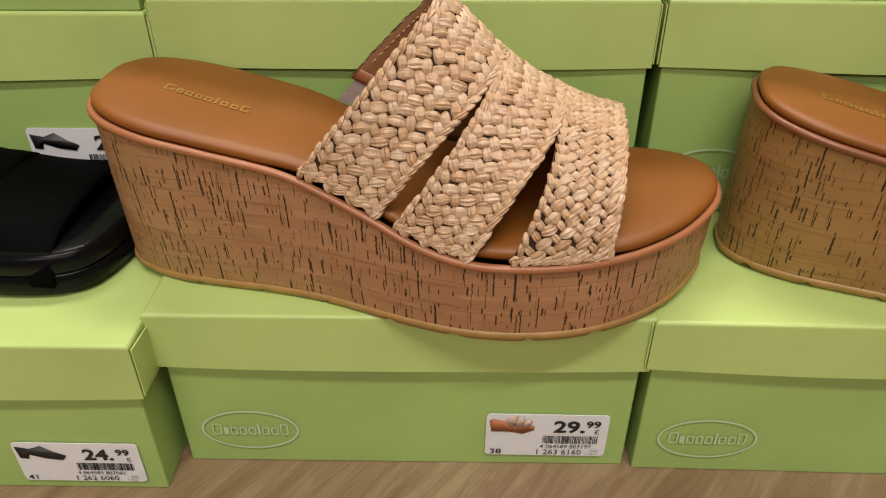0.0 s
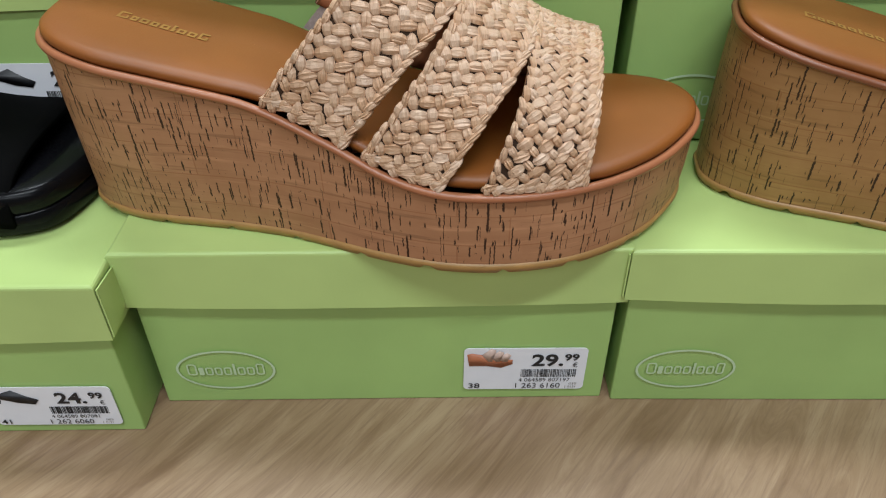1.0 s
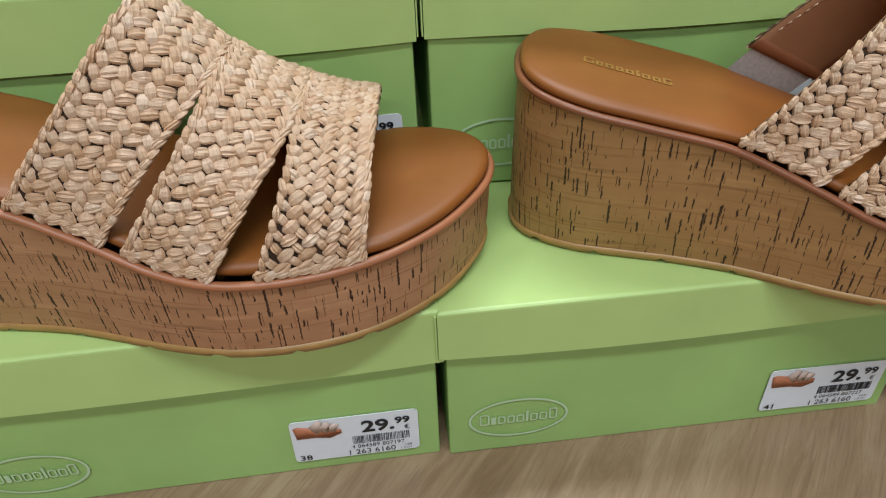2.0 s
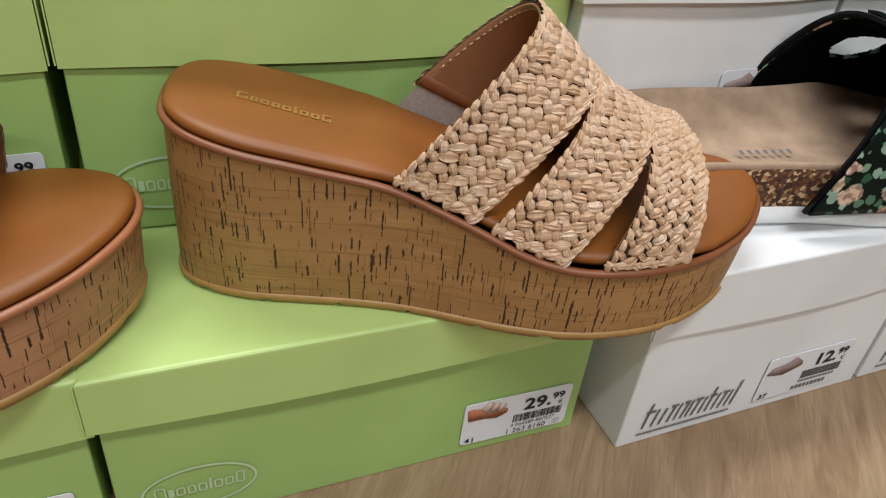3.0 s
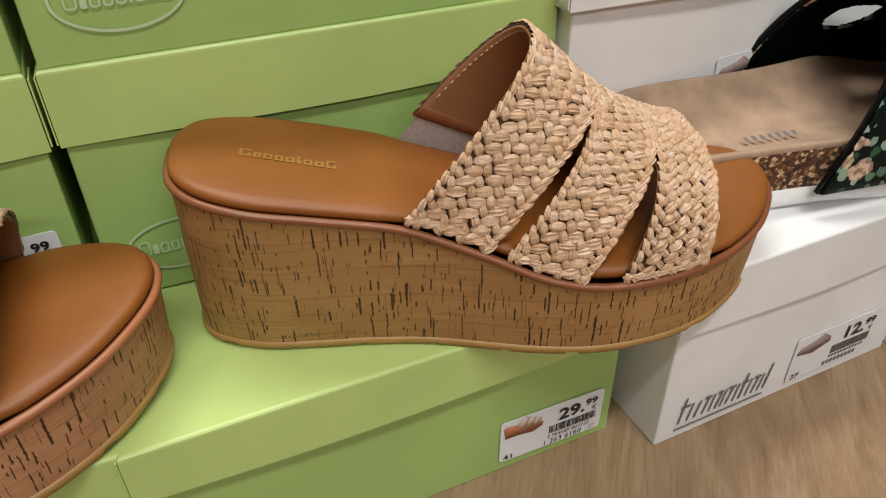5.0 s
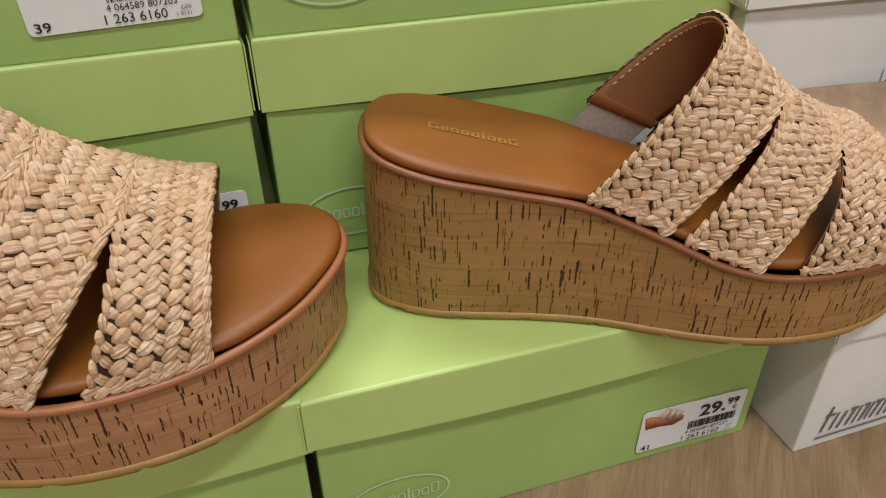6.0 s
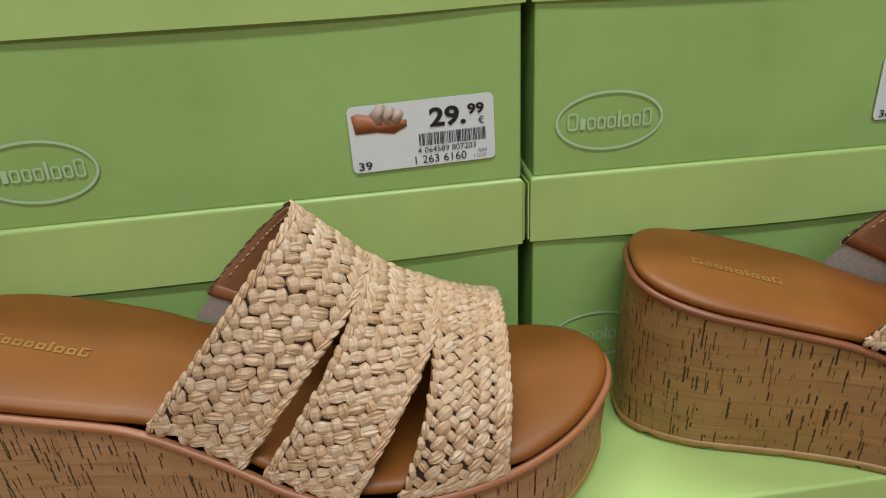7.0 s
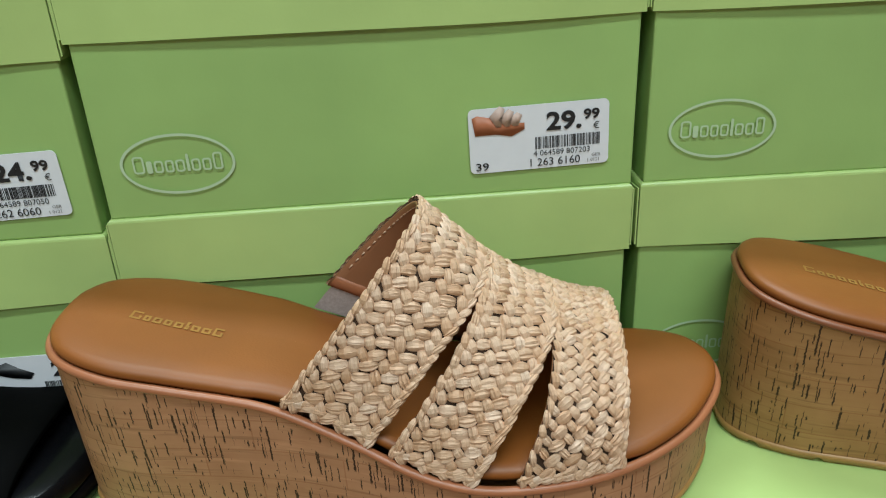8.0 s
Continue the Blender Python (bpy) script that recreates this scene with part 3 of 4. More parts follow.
def wedge_sandal(m, s, cork, rim, seed, label, slide=0.0):
    straps = [((a[0] + slide, a[1] + slide), *rest) for a, *rest in STRAPS]
    rng = random.Random(seed)
    sc = 0.001 * s
    root = new("wedge_sandal")
    ring = spline(OUTLINE, 9)
    n = len(ring)
    nxt, prv = np.roll(ring, -1, 0), np.roll(ring, 1, 0)
    tan = nxt - prv
    tan /= np.linalg.norm(tan, axis=1)[:, None]
    nor = np.stack((tan[:, 1], -tan[:, 0]), 1)
    if np.dot(nor[0], (-1, 0)) < 0:
        nor = -nor
    arc = np.concatenate(([0], np.cumsum(np.linalg.norm(np.diff(ring, axis=0), axis=1))))

    def foot(j, f):
        """The wall's plan at height f: the wedge draws in towards its foot at the heel's sides."""
        u = ring[j, 0]
        side = 1.8 + 7.0 * max(0.0, 1 - u / 115) * abs(nor[j, 1])
        back = max(0.0, 1 - u / 40)
        return ring[j] - nor[j] * side * (1 - f) + np.array((-4.0 * back * (1 - f), 0))

    # cork wall
    bm = bmesh.new()
    uv = bm.loops.layers.uv.new("UVMap")
    rows, levels = [], 8
    for lv in range(levels + 1):
        f = lv / levels
        row = []
        for i in range(n + 1):
            j = i % n
            u = ring[j, 0]
            z0, z1 = sole_h(u) + 3.2, top_h(u)
            q = foot(j, f) + nor[j] * 0.4 * math.sin(f * math.pi)
            row.append(bm.verts.new((q[0] * sc, q[1] * sc, (z0 + (z1 - z0) * f) * sc)))
        rows.append(row)
    arcs = list(arc) + [arc[-1] + np.linalg.norm(ring[0] - ring[-1])]
    for lv in range(levels):
        for i in range(n):
            f = bm.faces.new((rows[lv][i], rows[lv][i + 1], rows[lv + 1][i + 1], rows[lv + 1][i]))
            for lp, (a, b) in zip(f.loops, ((lv, i), (lv, i + 1), (lv + 1, i + 1), (lv + 1, i))):
                lp[uv].uv = (arcs[b] * sc + seed * 0.37, rows[a][b].co.z)
    bmesh.ops.remove_doubles(bm, verts=bm.verts[:], dist=1e-7)
    bmesh.ops.recalc_face_normals(bm, faces=bm.faces[:])
    part("cork_wedge", bm, cork, root, "cork-covered wedge with dark upright flecks")
    # outsole with tread notches along its edge
    bm = bmesh.new()
    rows = []
    for k, (off, dz) in enumerate(((-2.2, 4.2), (0.3, 3.9), (0.6, 2.2), (-0.4, 0.0), (-12, 0.0))):
        row = []
        for i in range(n):
            u = ring[i, 0]
            q = foot(i, 0) + nor[i] * (off + 0.4)
            notch = 1.6 if (k >= 3 and (arcs[i] % 27) < 4) else 0.0
            row.append(bm.verts.new((q[0] * sc, q[1] * sc, (sole_h(u) + dz + notch) * sc)))
        rows.append(row)
    grid_faces(bm, rows, closed=True)
    bm.faces.new(rows[-1])
    bmesh.ops.recalc_face_normals(bm, faces=bm.faces[:])
    part("outsole", bm, OUTSOLE, root, "thin tan rubber outsole with tread notches")
    # rolled edge
    bm = bmesh.new()
    rows = []
    for a in range(10):
        t = 2 * math.pi * a / 10
        rows.append([bm.verts.new(((ring[i, 0] + nor[i, 0] * (0.0 + 1.7 * math.cos(t))) * sc, (ring[i, 1] + nor[i, 1] * (0.0 + 1.7 * math.cos(t))) * sc, (top_h(ring[i, 0]) + 0.6 + 1.6 * math.sin(t)) * sc)) for i in range(n)])
    grid_faces(bm, rows + rows[:1], closed=True)
    bmesh.ops.recalc_face_normals(bm, faces=bm.faces[:])
    part("piping", bm, rim, root, "smooth rolled edge piping")
    # padded insole
    bm = bmesh.new()
    rows = []
    for off, dz in ((-3.0, 0.8), (-1.3, 1.9), (-0.5, 3.2), (-0.7, 4.8), (-1.9, 5.9), (-4.4, 6.6), (-11.5, 6.9)):
        row = []
        for i in range(n):
            tuck = off - 2.4 * min(1.0, max(0.0, (ring[i, 0] - 74) / 14)) * min(1.0, max(0.0, (206 - ring[i, 0]) / 14))
            q = ring[i] + nor[i] * tuck
            row.append(bm.verts.new((q[0] * sc, q[1] * sc, (top_h(q[0]) + dz) * sc)))
        rows.append(row)
    for f, dip in ((0.35, 0.0), (0.7, 0.2), (1.0, 0.3)):
        row = []
        for i in range(n):
            q = ring[i] + nor[i] * -14.5
            ax = np.array((min(max(q[0], 38), 204), 0.0))
            ax[1] = 3.5
            q = q + (ax - q) * f
            row.append(bm.verts.new((q[0] * sc, q[1] * sc, (top_h(q[0]) + 6.9 - dip) * sc)))
        rows.append(row)
    grid_faces(bm, rows, closed=True)
    bmesh.ops.recalc_face_normals(bm, faces=bm.faces[:])
    insole = part("insole", bm, INSOLE, root, "smooth tan padded insole")
    # gold word marks on the insole
    bars = bmesh.new()
    px = 27.0
    for a, t in zip((4.0, 2.6, 3.1, 2.9, 3.1, 1.3, 3.1, 3.1, 3.4), (1, 0.72, 0.72, 0.72, 0.72, 1, 0.72, 0.72, 1)):
        for x0, x1, y0, y1 in ((px, px + a, 0, 1.0), (px, px + a, 5.0 * t - 1.0, 5.0 * t), (px, px + 0.9, 1.0, 5.0 * t - 1.0), (px + a - 0.9, px + a, 1.0, 2.6)):
            vs = [bars.verts.new((x * sc, (1.5 - (x - 27) * 0.11 + y) * sc, (top_h(x) + 6.95) * sc)) for x, y in ((x0, y0), (x1, y0), (x1, y1), (x0, y1))]
            bars.faces.new(vs)
        px += a + 0.9
    part("gold_word", bars, GOLD_INK, insole, "faded gold foil word marks", smooth=False)["kind"] = "stuff"
    # woven straps
    for si, st in enumerate(straps):
        end = 2.97 if si == 0 else 3.10
        holder_bm, line_bm = bmesh.new(), bmesh.new()
        for tgt, off in ((holder_bm, (-0.75, -1.5)), (line_bm, (-1.6, -2.5))):
            sheets = []
            for o in off:
                rows = []
                for k in range(41):
                    phi = 0.03 + (end - 0.03) * k / 40
                    row = []
                    for w in np.linspace(0.0, 1.0, 9):
                        p, a, b, nm = frame_on(ring, st, float(w), phi)
                        row.append(tgt.verts.new((p + nm * o) * sc))
                    rows.append(row)
                grid_faces(tgt, rows)
                sheets.append(rows)
            up, dn = sheets
            for a, b in ((up[0], dn[0]), (up[-1], dn[-1])):
                grid_faces(tgt, [a, b])
            for c in (0, -1):
                grid_faces(tgt, [[r[c] for r in up], [r[c] for r in dn]])
            bmesh.ops.recalc_face_normals(tgt, faces=tgt.faces[:])
        # backing sheet, its dark colour stands in for shade between strands
        strap = part("strap", holder_bm, STRAW_GAP_SHADE, root, "plaited natural straw strap")
        part("lining", line_bm, LINING, strap, "brown leather strap lining")
        weave = bmesh.new()
        length = sum(np.linalg.norm(strap_point(ring, st, 0.5, (k + 1) * end / 60) - strap_point(ring, st, 0.5, k * end / 60)) for k in range(60))
        phis = np.linspace(0.0, end, 400)
        acc = np.concatenate(([0], np.cumsum([np.linalg.norm(strap_point(ring, st, 0.5, b) - strap_point(ring, st, 0.5, a)) for a, b in zip(phis, phis[1:])])))
        cols = st[3]
        nrow = int(length / (4.5 if si < 2 else 4.3))
        for r in range(nrow):
            drift = rng.uniform(-0.05, 0.05)
            for c in range(cols):
                w = 0.05 + 0.90 * (c + 0.5) / cols + rng.uniform(-0.01, 0.01)
                step = 0.5 * (c % 2)
                phi = float(np.interp((r + 0.5 + step + drift + rng.uniform(-0.07, 0.07)) / nrow * acc[-1], acc, phis))
                if phi > end - 0.01:
                    continue
                p, a, b, nm = frame_on(ring, st, w, max(phi, 0.03))
                wide = 0.88 * np.linalg.norm(strap_point(ring, st, 1, phi) - strap_point(ring, st, 0, phi)) / cols
                wide = min(max(wide, 2.4), 5.2)
                if si == 2:  # fine chevron rows
                    al, size = radians(40 + rng.uniform(-9, 9)) * (1 if c % 2 else -1), (wide + rng.uniform(1.9, 2.7), rng.uniform(3.1, 3.7))
                elif c % 2:  # coarse plait, strands lying across
                    al, size = radians(33 + rng.uniform(-10, 10)), (wide + rng.uniform(2.5, 3.3), rng.uniform(3.5, 4.1))
                else:  # and strands leaning along it
                    al, size = radians(-46 + rng.uniform(-11, 11)), (wide + rng.uniform(2.1, 2.9), rng.uniform(3.4, 4.0))
                d = b * math.cos(al) + a * math.sin(al)
                pillow(weave, p, d, np.cross(nm, d), nm, *size, rng.uniform(0.95, 1.4), sc, rng)
        part("straw_weave", weave, STRAW, strap, "basket-plaited shiny straw", smooth=False)["kind"] = "stuff"
        edge = bmesh.new()
        for w in (0.03, 0.97):
            for r in range(int(length / 3.8)):
                phi = float(np.interp((r + 0.5) / int(length / 3.8) * acc[-1], acc, phis))
                p, a, b, nm = frame_on(ring, st, w, max(phi, 0.03))
                al = radians(74 + rng.uniform(-8, 8))
                d = b * math.cos(al) * (1 if w > 0.5 else -1) + a * math.sin(al)
                pillow(edge, p + nm * 0.15, d, np.cross(nm, d), nm, rng.uniform(5.4, 6.4), rng.uniform(2.3, 2.8), rng.uniform(1.0, 1.3), sc, rng)
        for end_phi in (0.045,) if si == 0 else (0.045, 3.06):
            steps = int(np.linalg.norm(strap_point(ring, st, 1, end_phi) - strap_point(ring, st, 0, end_phi)) / 3.4)
            for k in range(steps):
                p, a, b, nm = frame_on(ring, st, (k + 0.5) / steps, end_phi)
                al = radians(rng.uniform(12, 34))
                d = b * math.cos(al) + a * math.sin(al)
                pillow(edge, p + nm * 0.2, d, np.cross(nm, d), nm, rng.uniform(4.6, 5.8), rng.uniform(2.2, 2.9), rng.uniform(0.8, 1.1), sc, rng)
        part("edge_braid", edge, STRAW, strap, "twisted straw edge braid", smooth=False)["kind"] = "stuff"
    # grey elastic that ends the rear strap on the far side
    bm = bmesh.new()
    sheets = []
    for o in (-1.2, -2.0):
        rows = []
        for k in range(7):
            phi = 2.92 + 0.19 * k / 6
            rows.append([bm.verts.new((frame_on(ring, straps[0], float(w), phi)[0] + frame_on(ring, straps[0], float(w), phi)[3] * o) * sc) for w in np.linspace(0.06, 0.94, 6)])
        grid_faces(bm, rows)
        sheets.append(rows)
    bmesh.ops.recalc_face_normals(bm, faces=bm.faces[:])
    hem = bmesh.new()
    rows = []
    for phi in (2.895, 2.905, 2.955, 2.97):
        lift = -2.2 if phi in (2.895, 2.97) else -3.2
        rows.append([hem.verts.new((frame_on(ring, straps[0], float(w), phi)[0] + frame_on(ring, straps[0], float(w), phi)[3] * lift) * sc) for w in np.linspace(0.02, 0.98, 9)])
    grid_faces(hem, rows)
    bmesh.ops.recalc_face_normals(hem, faces=hem.faces[:])
    part("strap_hem", hem, rim, root, "folded leather hem at the strap's end")
    for k in range(26):
        st = bmesh.new()
        a = 1.35 + 1.5 * k / 26
        p, along, _, nm = frame_on(ring, straps[0], 0.07, a)
        q = frame_on(ring, straps[0], 0.07, a + 0.03)[0]
        d = Vector((q - p) * sc)
        mid = Vector(((p + q) / 2 - nm * 2.6) * sc)
        bmesh.ops.create_cone(st, cap_ends=True, segments=6, radius1=0.0003, radius2=0.0003, depth=d.length, matrix=Matrix.Translation(mid) @ d.to_track_quat("Z", "Y").to_matrix().to_4x4())
        part("stitch", st, STRAW, root)
    part("elastic_gusset", bm, ELASTIC, root, "grey ribbed elastic gusset")
    root.matrix_basis = m
    tagged(root, label, "sandal", "cork wedge sandals")
    return root


wedge_sandal(pose(-0.021, 0.047, TH, 0, 0, -7.0), 1.05, CORK_ROSE, PIPING, 1, "tan wedge sandal with straw straps and rosy cork", 2.0)
wedge_sandal(pose(0.2450, 0.0552, TH, 0, 0, -18.0), 1.0, CORK_HONEY, PIPING_BROWN, 2, "tan wedge sandal with straw straps and honey-coloured cork", -2.5)


# ---- black sandal ----
def slab(ring, levels, sc=0.001):
    """A closed plan ring lofted through (inset, height) levels and capped."""
    bm = bmesh.new()
    tan = np.roll(ring, -1, 0) - np.roll(ring, 1, 0)
    tan /= np.linalg.norm(tan, axis=1)[:, None]
    nor = np.stack((tan[:, 1], -tan[:, 0]), 1)
    if (nor * (ring - ring.mean(0))).sum() < 0:
        nor = -nor
    rows = [[bm.verts.new(((p[0] - q[0] * inset) * sc, (p[1] - q[1] * inset) * sc, (z(p[0]) if callable(z) else z) * sc)) for p, q in zip(ring, nor)] for inset, z in levels]
    grid_faces(bm, rows, closed=True)
    bm.faces.new(rows[0])
    bm.faces.new(rows[-1])
    bmesh.ops.recalc_face_normals(bm, faces=bm.faces[:])
    return bm


def band(edge_a, edge_b, half_n, half_f, top_a, top_b, thick, folds, sc=0.001, steps=36, across=10, shift=0.0, foot=6.0, rake=0.0, holes=(), span=(0.0, math.pi)):
    """An arched band over a foot: rear and front edge in u, near and far v, crown heights, soft folds."""
    bm = bmesh.new()
    sheets = []
    for o in (0.0, -thick):
        rows = []
        for k in range(steps + 1):
            phi = span[0] + (span[1] - span[0]) * k / steps
            row = []
            for w in np.linspace(0, 1, across):
                u = edge_a + (edge_b - edge_a) * w + shift * math.sin(phi) ** 0.8 - rake * max(0.0, phi - 1.2) / 1.94
                c = math.cos(phi)
                crown = top_a + (top_b - top_a) * w + folds * math.sin(9 * w + 2.2 * phi) * math.sin(phi)
                v = (half_n + half_f) / 2 - (half_f - half_n) / 2 * math.copysign(abs(c) ** 0.7, c) * (1 + o / 40)
                row.append(bm.verts.new((u * sc, v * sc, (foot + (crown + o - foot) * math.sin(phi) ** 0.8) * sc)))
            rows.append(row)
        for k in range(steps):
            for j in range(across - 1):
                a, w = math.pi * (k + 0.5) / steps, (j + 0.5) / (across - 1)
                if not any(((a - h[0]) / h[2]) ** 2 + ((w - h[1]) / h[3]) ** 2 < 1 for h in holes):
                    bm.faces.new((rows[k][j], rows[k + 1][j], rows[k + 1][j + 1], rows[k][j + 1]))
        sheets.append(rows)
    up, dn = sheets
    for c in (0, -1):
        grid_faces(bm, [[r[c] for r in up], [r[c] for r in dn]])
    for c in (0, -1):
        grid_faces(bm, [up[c], dn[c]])
    bmesh.ops.recalc_face_normals(bm, faces=bm.faces[:])
    return bm


def black_sandal(m):
    root = new("black_sandal")
    ring = spline(((0, 0), (4, -22), (20, -32), (60, -34), (110, -38), (160, -44), (203, -46), (228, -41), (239, -28), (243, 0), (239, 26), (228, 39), (200, 45), (160, 42), (110, 34), (60, 32), (20, 30), (4, 20)), 7)
    part("outsole", slab(ring, ((3, 0), (0.5, 1.5), (0, 5), (0.2, 9.8), (1.0, 10.4))), BLACK, root, "glossy black outsole")
    part("midsole", slab(ring, ((1.0, 10.2), (0.2, 12), (0, 16), (0.6, 19), (3, 20.5), (12, 20.8))), BLACK, root)
    part("strap", band(140, 224, -45, 45, 38, 30, 2.5, 1.0), BLACK_SATIN, root, "draped black strap")
    part("knot", band(120, 186, -34, 34, 58, 36, 4.0, 2.5), BLACK_SATIN, root, "gathered black knot")
    root.matrix_basis = m
    return tagged(root, "black leather sandal with a draped strap on a green box", "sandal")


black_sandal(pose(-0.262, 0.072, TH - 0.002, 0, 0, -4.5))


# ---- flowered slipper ----
def floral_material():
    m, n, l, b = material("flowered_fabric", 0.5, 0.0, 0.12)
    co = object_coords(n)

    def spots(scale, size, colours, keep):
        w = n.new("ShaderNodeVectorMath")
        w.operation = "MULTIPLY_ADD"
        nz = n.new("ShaderNodeTexNoise")
        nz.inputs["Scale"].default_value = scale * 2.2
        l.new(co, nz.inputs["Vector"])
        l.new(nz.outputs["Color"], w.inputs[0])
        w.inputs[1].default_value = (0.5 / scale,) * 3
        l.new(co, w.inputs[2])
        v = n.new("ShaderNodeTexVoronoi")
        v.inputs["Scale"].default_value = scale
        l.new(w.outputs[0], v.inputs["Vector"])
        sep = n.new("ShaderNodeSeparateColor")
        l.new(v.outputs["Color"], sep.inputs[0])
        disc = ramp(n, l, v.outputs["Distance"], [(size, (1, 1, 1)), (size + 0.05, (0, 0, 0))])
        gate = ramp(n, l, sep.outputs[1], [(keep, (1, 1, 1)), (keep + 0.01, (0, 0, 0))])
        return mix(n, l, 1.0, disc, gate, "MULTIPLY"), ramp(n, l, sep.outputs[0], colours), v.outputs["Distance"]

    base = ramp(n, l, noise_node(n, l, co, 60.0), [(0.3, (0.002, 0.005, 0.004)), (0.7, (0.005, 0.012, 0.009))])
    f1, c1, d1 = spots(165.0, 0.40, [(0.0, (0.03, 0.10, 0.05)), (0.45, (0.17, 0.29, 0.20)), (1.0, (0.36, 0.47, 0.37))], 0.74)
    f2, c2, d2 = spots(70.0, 0.40, [(0.0, (0.62, 0.28, 0.20)), (0.4, (0.70, 0.45, 0.34)), (0.7, (0.62, 0.50, 0.22)), (1.0, (0.25, 0.08, 0.06))], 0.33)
    petal = mix(n, l, ramp(n, l, d2, [(0.0, (0, 0, 0)), (0.14, (0.2, 0.2, 0.2)), (0.42, (0.6, 0.6, 0.6))]), c2, (0.75, 0.62, 0.52))
    fold = ramp(n, l, noise_node(n, l, co, 330.0, 2.0), [(0.42, (0.32, 0.25, 0.22)), (0.58, (1, 1, 1))])
    petal = mix(n, l, 0.8, petal, fold, "MULTIPLY")
    c = mix(n, l, f1, base, c1)
    l.new(mix(n, l, f2, c, petal), b.inputs["Base Color"])
    return m


FLORAL = floral_material()
SUEDE = plain_material("beige_suede", (0.36, 0.245, 0.165), 0.9, 0.24, 60.0)
EVA = plain_material("white_foam", (0.80, 0.80, 0.80), 0.6, 0.04, 200.0)
METAL = plain_material("silver_metal", (0.75, 0.75, 0.76), 0.25, 0.03, metal=1.0)


def speckle_material():
    m, n, l, b = material("speckled_cork", 0.8)
    v = n.new("ShaderNodeTexVoronoi")
    v.inputs["Scale"].default_value = 560.0
    l.new(object_coords(n), v.inputs["Vector"])
    sep = n.new("ShaderNodeSeparateColor")
    l.new(v.outputs["Color"], sep.inputs[0])
    l.new(ramp(n, l, sep.outputs[0], [(0.0, (0.03, 0.010, 0.004)), (0.6, (0.10, 0.035, 0.012)), (0.8, (0.28, 0.13, 0.045)), (1.0, (0.60, 0.42, 0.24))]), b.inputs["Base Color"])
    bump(n, l, b, v.outputs["Distance"], 0.5, 0.0006)
    return m


SPECKLE = speckle_material()


OPENINGS = ((0.62, 0.40, 0.14, 0.08), (2.28, 0.24, 0.22, 0.11))  # angle round the foot, place across, half sizes


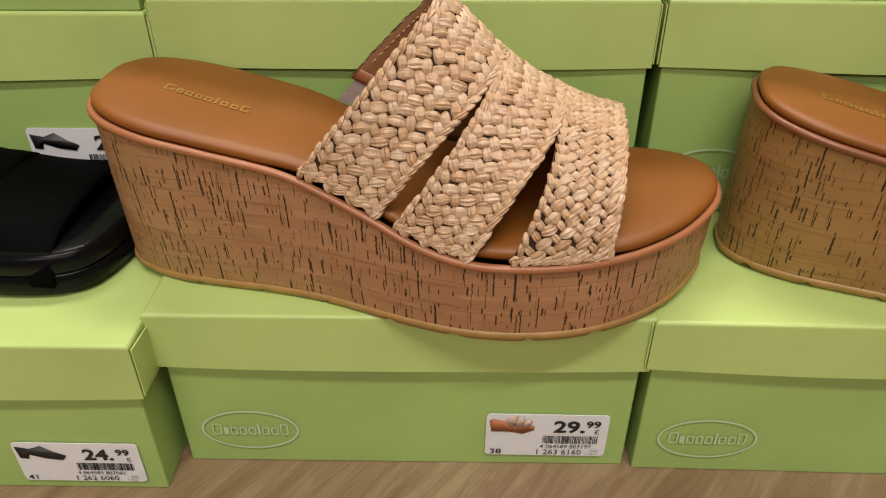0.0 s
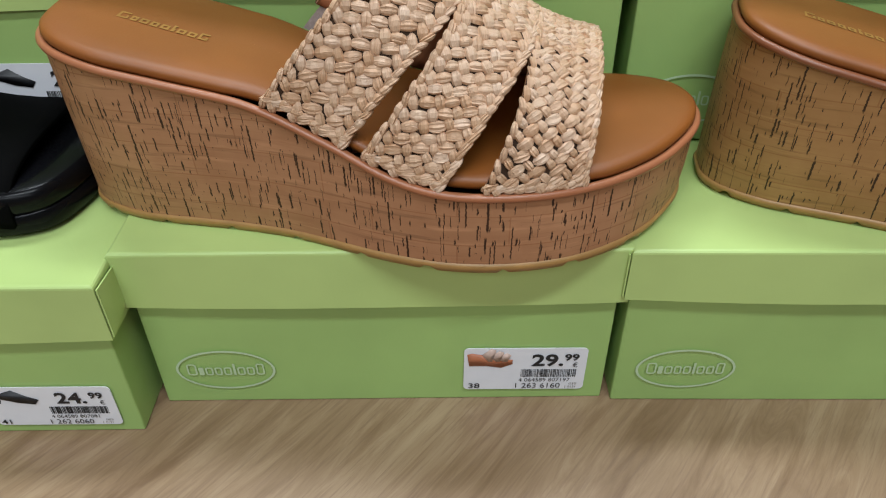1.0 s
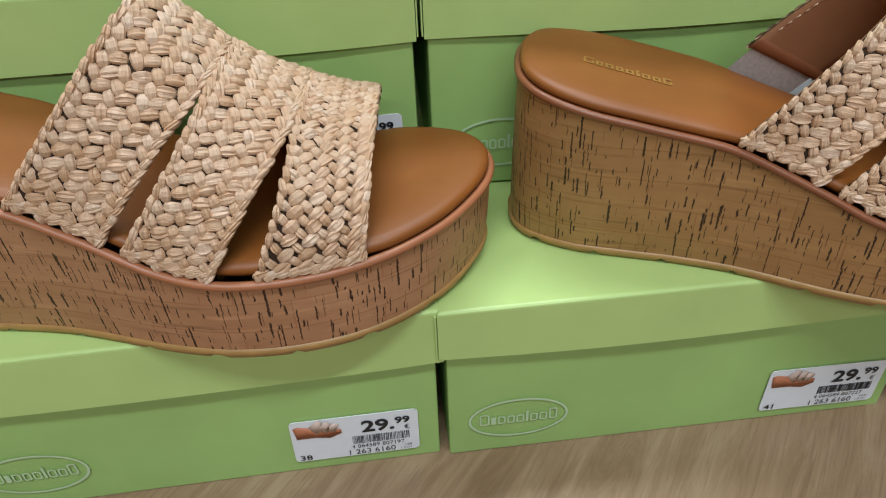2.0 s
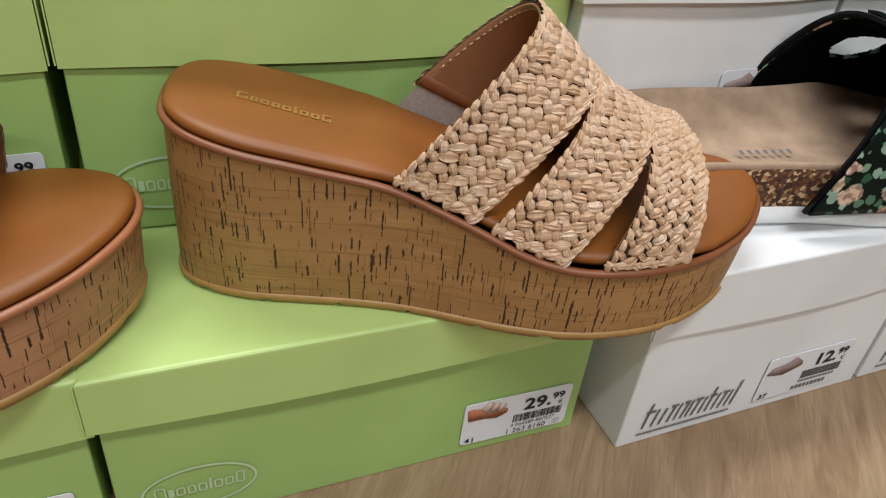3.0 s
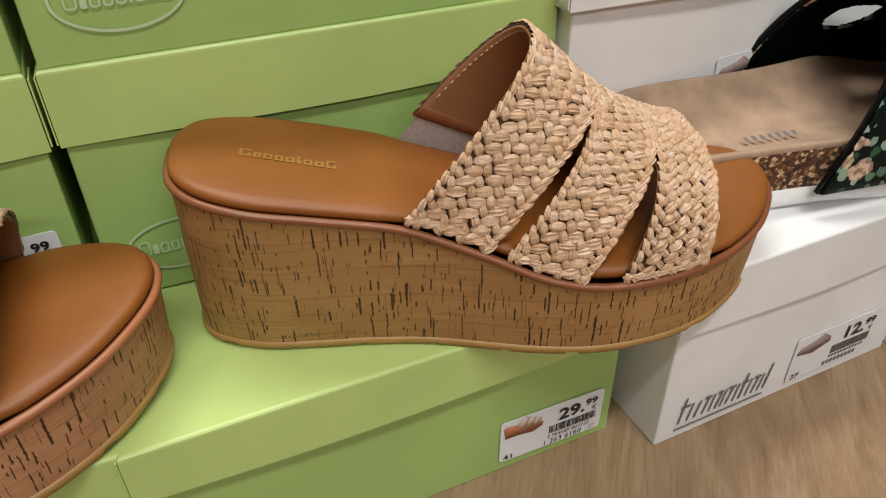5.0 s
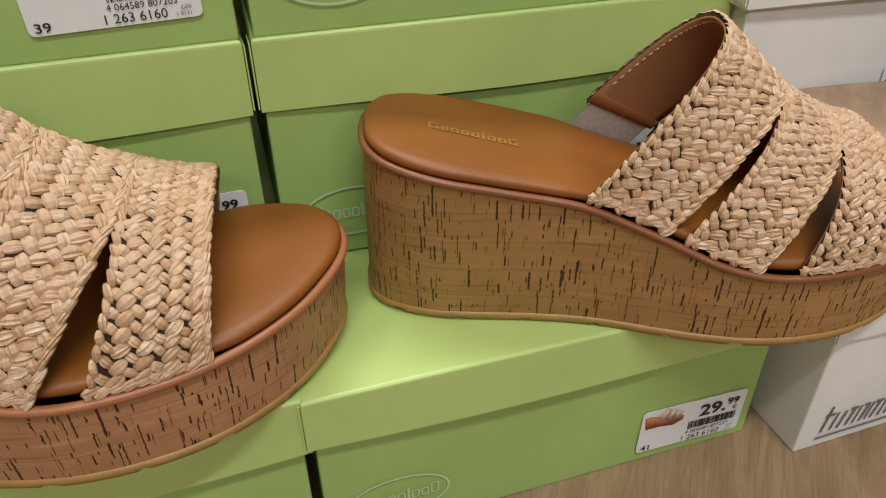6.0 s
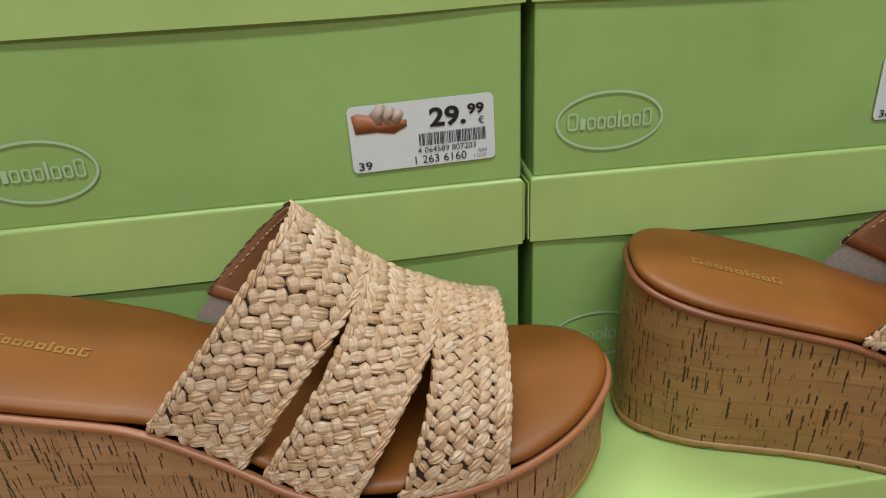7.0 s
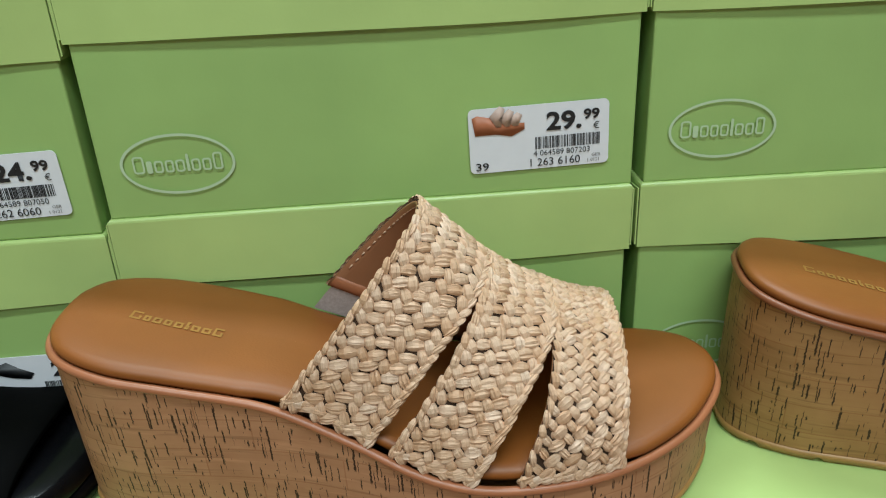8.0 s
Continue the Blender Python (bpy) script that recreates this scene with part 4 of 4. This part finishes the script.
def slipper(m):
    root = new("slipper")
    ring = spline(((0, 0), (4, -18), (18, -27), (45, -29), (90, -31), (140, -38), (185, -40), (220, -30), (238, -8), (238, 14), (222, 34), (185, 42), (140, 38), (90, 30), (45, 29), (18, 26), (4, 17)), 7)
    part("outsole", slab(ring, ((3, 0), (0.5, 0.8), (-1.2, 3), (-1.2, 9.5), (2, 10.5))), EVA, root, "white foam outsole")
    part("cork_midsole", slab(ring, ((1.5, 9.0), (0.8, 12), (1.0, 20), (0.3, 31.5), (1.6, 32.4), (8.0, 25))), SPECKLE, root, "speckled brown cork midsole")
    bed_bm = bmesh.new()
    rows = []
    for k, (pull, dz) in enumerate(((0.03, -3.0), (0.01, 0.0), (0.02, 2.2), (0.06, 3.0), (0.14, 1.4), (0.35, -1.5), (0.65, -3.5), (1.0, -4.2))):
        row = []
        for p in ring:
            ax = np.array((min(max(p[0], 34), 200), 1.0))
            q = p + (ax - p) * pull
            rim = 12.0 * max(0.0, min(1.0, (p[1] + 8) / 34)) * max(0.0, min(1.0, (190 - p[0]) / 60)) * max(0.0, 1 - max(pull, 0) * 1.1)
            row.append(bed_bm.verts.new((q[0] * 0.001, q[1] * 0.001, (31.5 + dz + rim) * 0.001)))
        rows.append(row)
    grid_faces(bed_bm, rows, closed=True)
    bmesh.ops.recalc_face_normals(bed_bm, faces=bed_bm.faces[:])
    bed = part("footbed", bed_bm, SUEDE, root, "beige suede footbed")
    marks = bmesh.new()
    for k in range(7):
        vs = [marks.verts.new((x * 0.001, y * 0.001, 0.0318)) for x, y in ((60 + 4.2 * k, -16), (62 + 4.2 * k, -16), (62.6 + 4.2 * k, -12), (60.6 + 4.2 * k, -12))]
        marks.faces.new(vs)
    part("printed_word", marks, GREY_INK, bed, smooth=False)["kind"] = "stuff"
    part("strap", band(86, 222, -41.5, 42, 92, 62, 2.0, 0.6, shift=36, foot=13, rake=10, steps=150, across=90, holes=OPENINGS), FLORAL, root, "dark green flowered strap")
    part("strap_lining", band(86.5, 221.5, -39.4, 39.7, 89.6, 59.6, 1.2, 0.6, shift=36, foot=13, rake=10, steps=150, across=90, holes=OPENINGS), BLACK_SATIN, root, "black strap lining")
    part("strap_piping", band(84.5, 87.0, -40.3, 42.8, 92.8, 92.5, 2.6, 0.0, across=4, shift=36, foot=13, rake=10), BLACK, root, "black edge binding")
    buckle = part("buckle_strap", band(92, 118, -41.5, 44, 93.6, 87.9, 1.8, 0.4, shift=36, foot=13, rake=10, span=(0.5, 1.75)), FLORAL, root, "flowered buckle strap")
    for u in (90.4, 117.6):
        top = 94.4 - (u - 86) * 0.22
        part("buckle_strap_edge", band(u, u + 2.0, -42, 44.5, top, top - 0.3, 2.6, 0.0, across=3, shift=36, foot=13, rake=10, span=(0.5, 1.75)), BLACK, root, "black strap edge")

    def on_strap(u, a, lift):
        v = 1.25 - 42.75 * math.cos(a) ** 0.7
        z = 11 + (82.6 - (u - 92) * 0.22) * math.sin(a) ** 0.8
        return Vector((u + 36 * math.sin(a) ** 0.8, v - lift * math.cos(a), z + lift * math.sin(a))) * 0.001

    fr = bmesh.new()
    for u0, u1, a0, a1 in ((84, 88.5, 0.66, 1.08), (121, 125.5, 0.66, 1.08), (84, 125.5, 0.62, 0.69), (84, 125.5, 1.05, 1.12)):
        vs = [fr.verts.new(on_strap(u, a, lift)) for lift in (0.4, 3.2) for u, a in ((u0, a0), (u1, a0), (u1, a1), (u0, a1))]
        b, t = vs[:4], vs[4:]
        fr.faces.new(t)
        grid_faces(fr, [b + b[:1], t + t[:1]])
    bmesh.ops.recalc_face_normals(fr, faces=fr.faces[:])
    part("buckle", fr, BLACK, buckle, "black rectangular buckle", smooth=False)
    for u in (86.2, 123.2):
        pin = bmesh.new()
        ends = [on_strap(u, a, 3.8) for a in (0.74, 1.0)]
        d = ends[1] - ends[0]
        bmesh.ops.create_cone(pin, cap_ends=True, segments=10, radius1=0.0013, radius2=0.0013, depth=d.length, matrix=Matrix.Translation((ends[0] + ends[1]) / 2) @ d.to_track_quat("Z", "Y").to_matrix().to_4x4())
        part("buckle_pin", pin, METAL, buckle, "silver buckle pin")
    root.matrix_basis = m
    return tagged(root, "flowered cork slipper with buckle on white boxes", "slipper")


slipper(pose(0.432, 0.0440, WH, 0, 0, -9.5) @ Matrix.Diagonal((1, 1, 0.95, 1)))
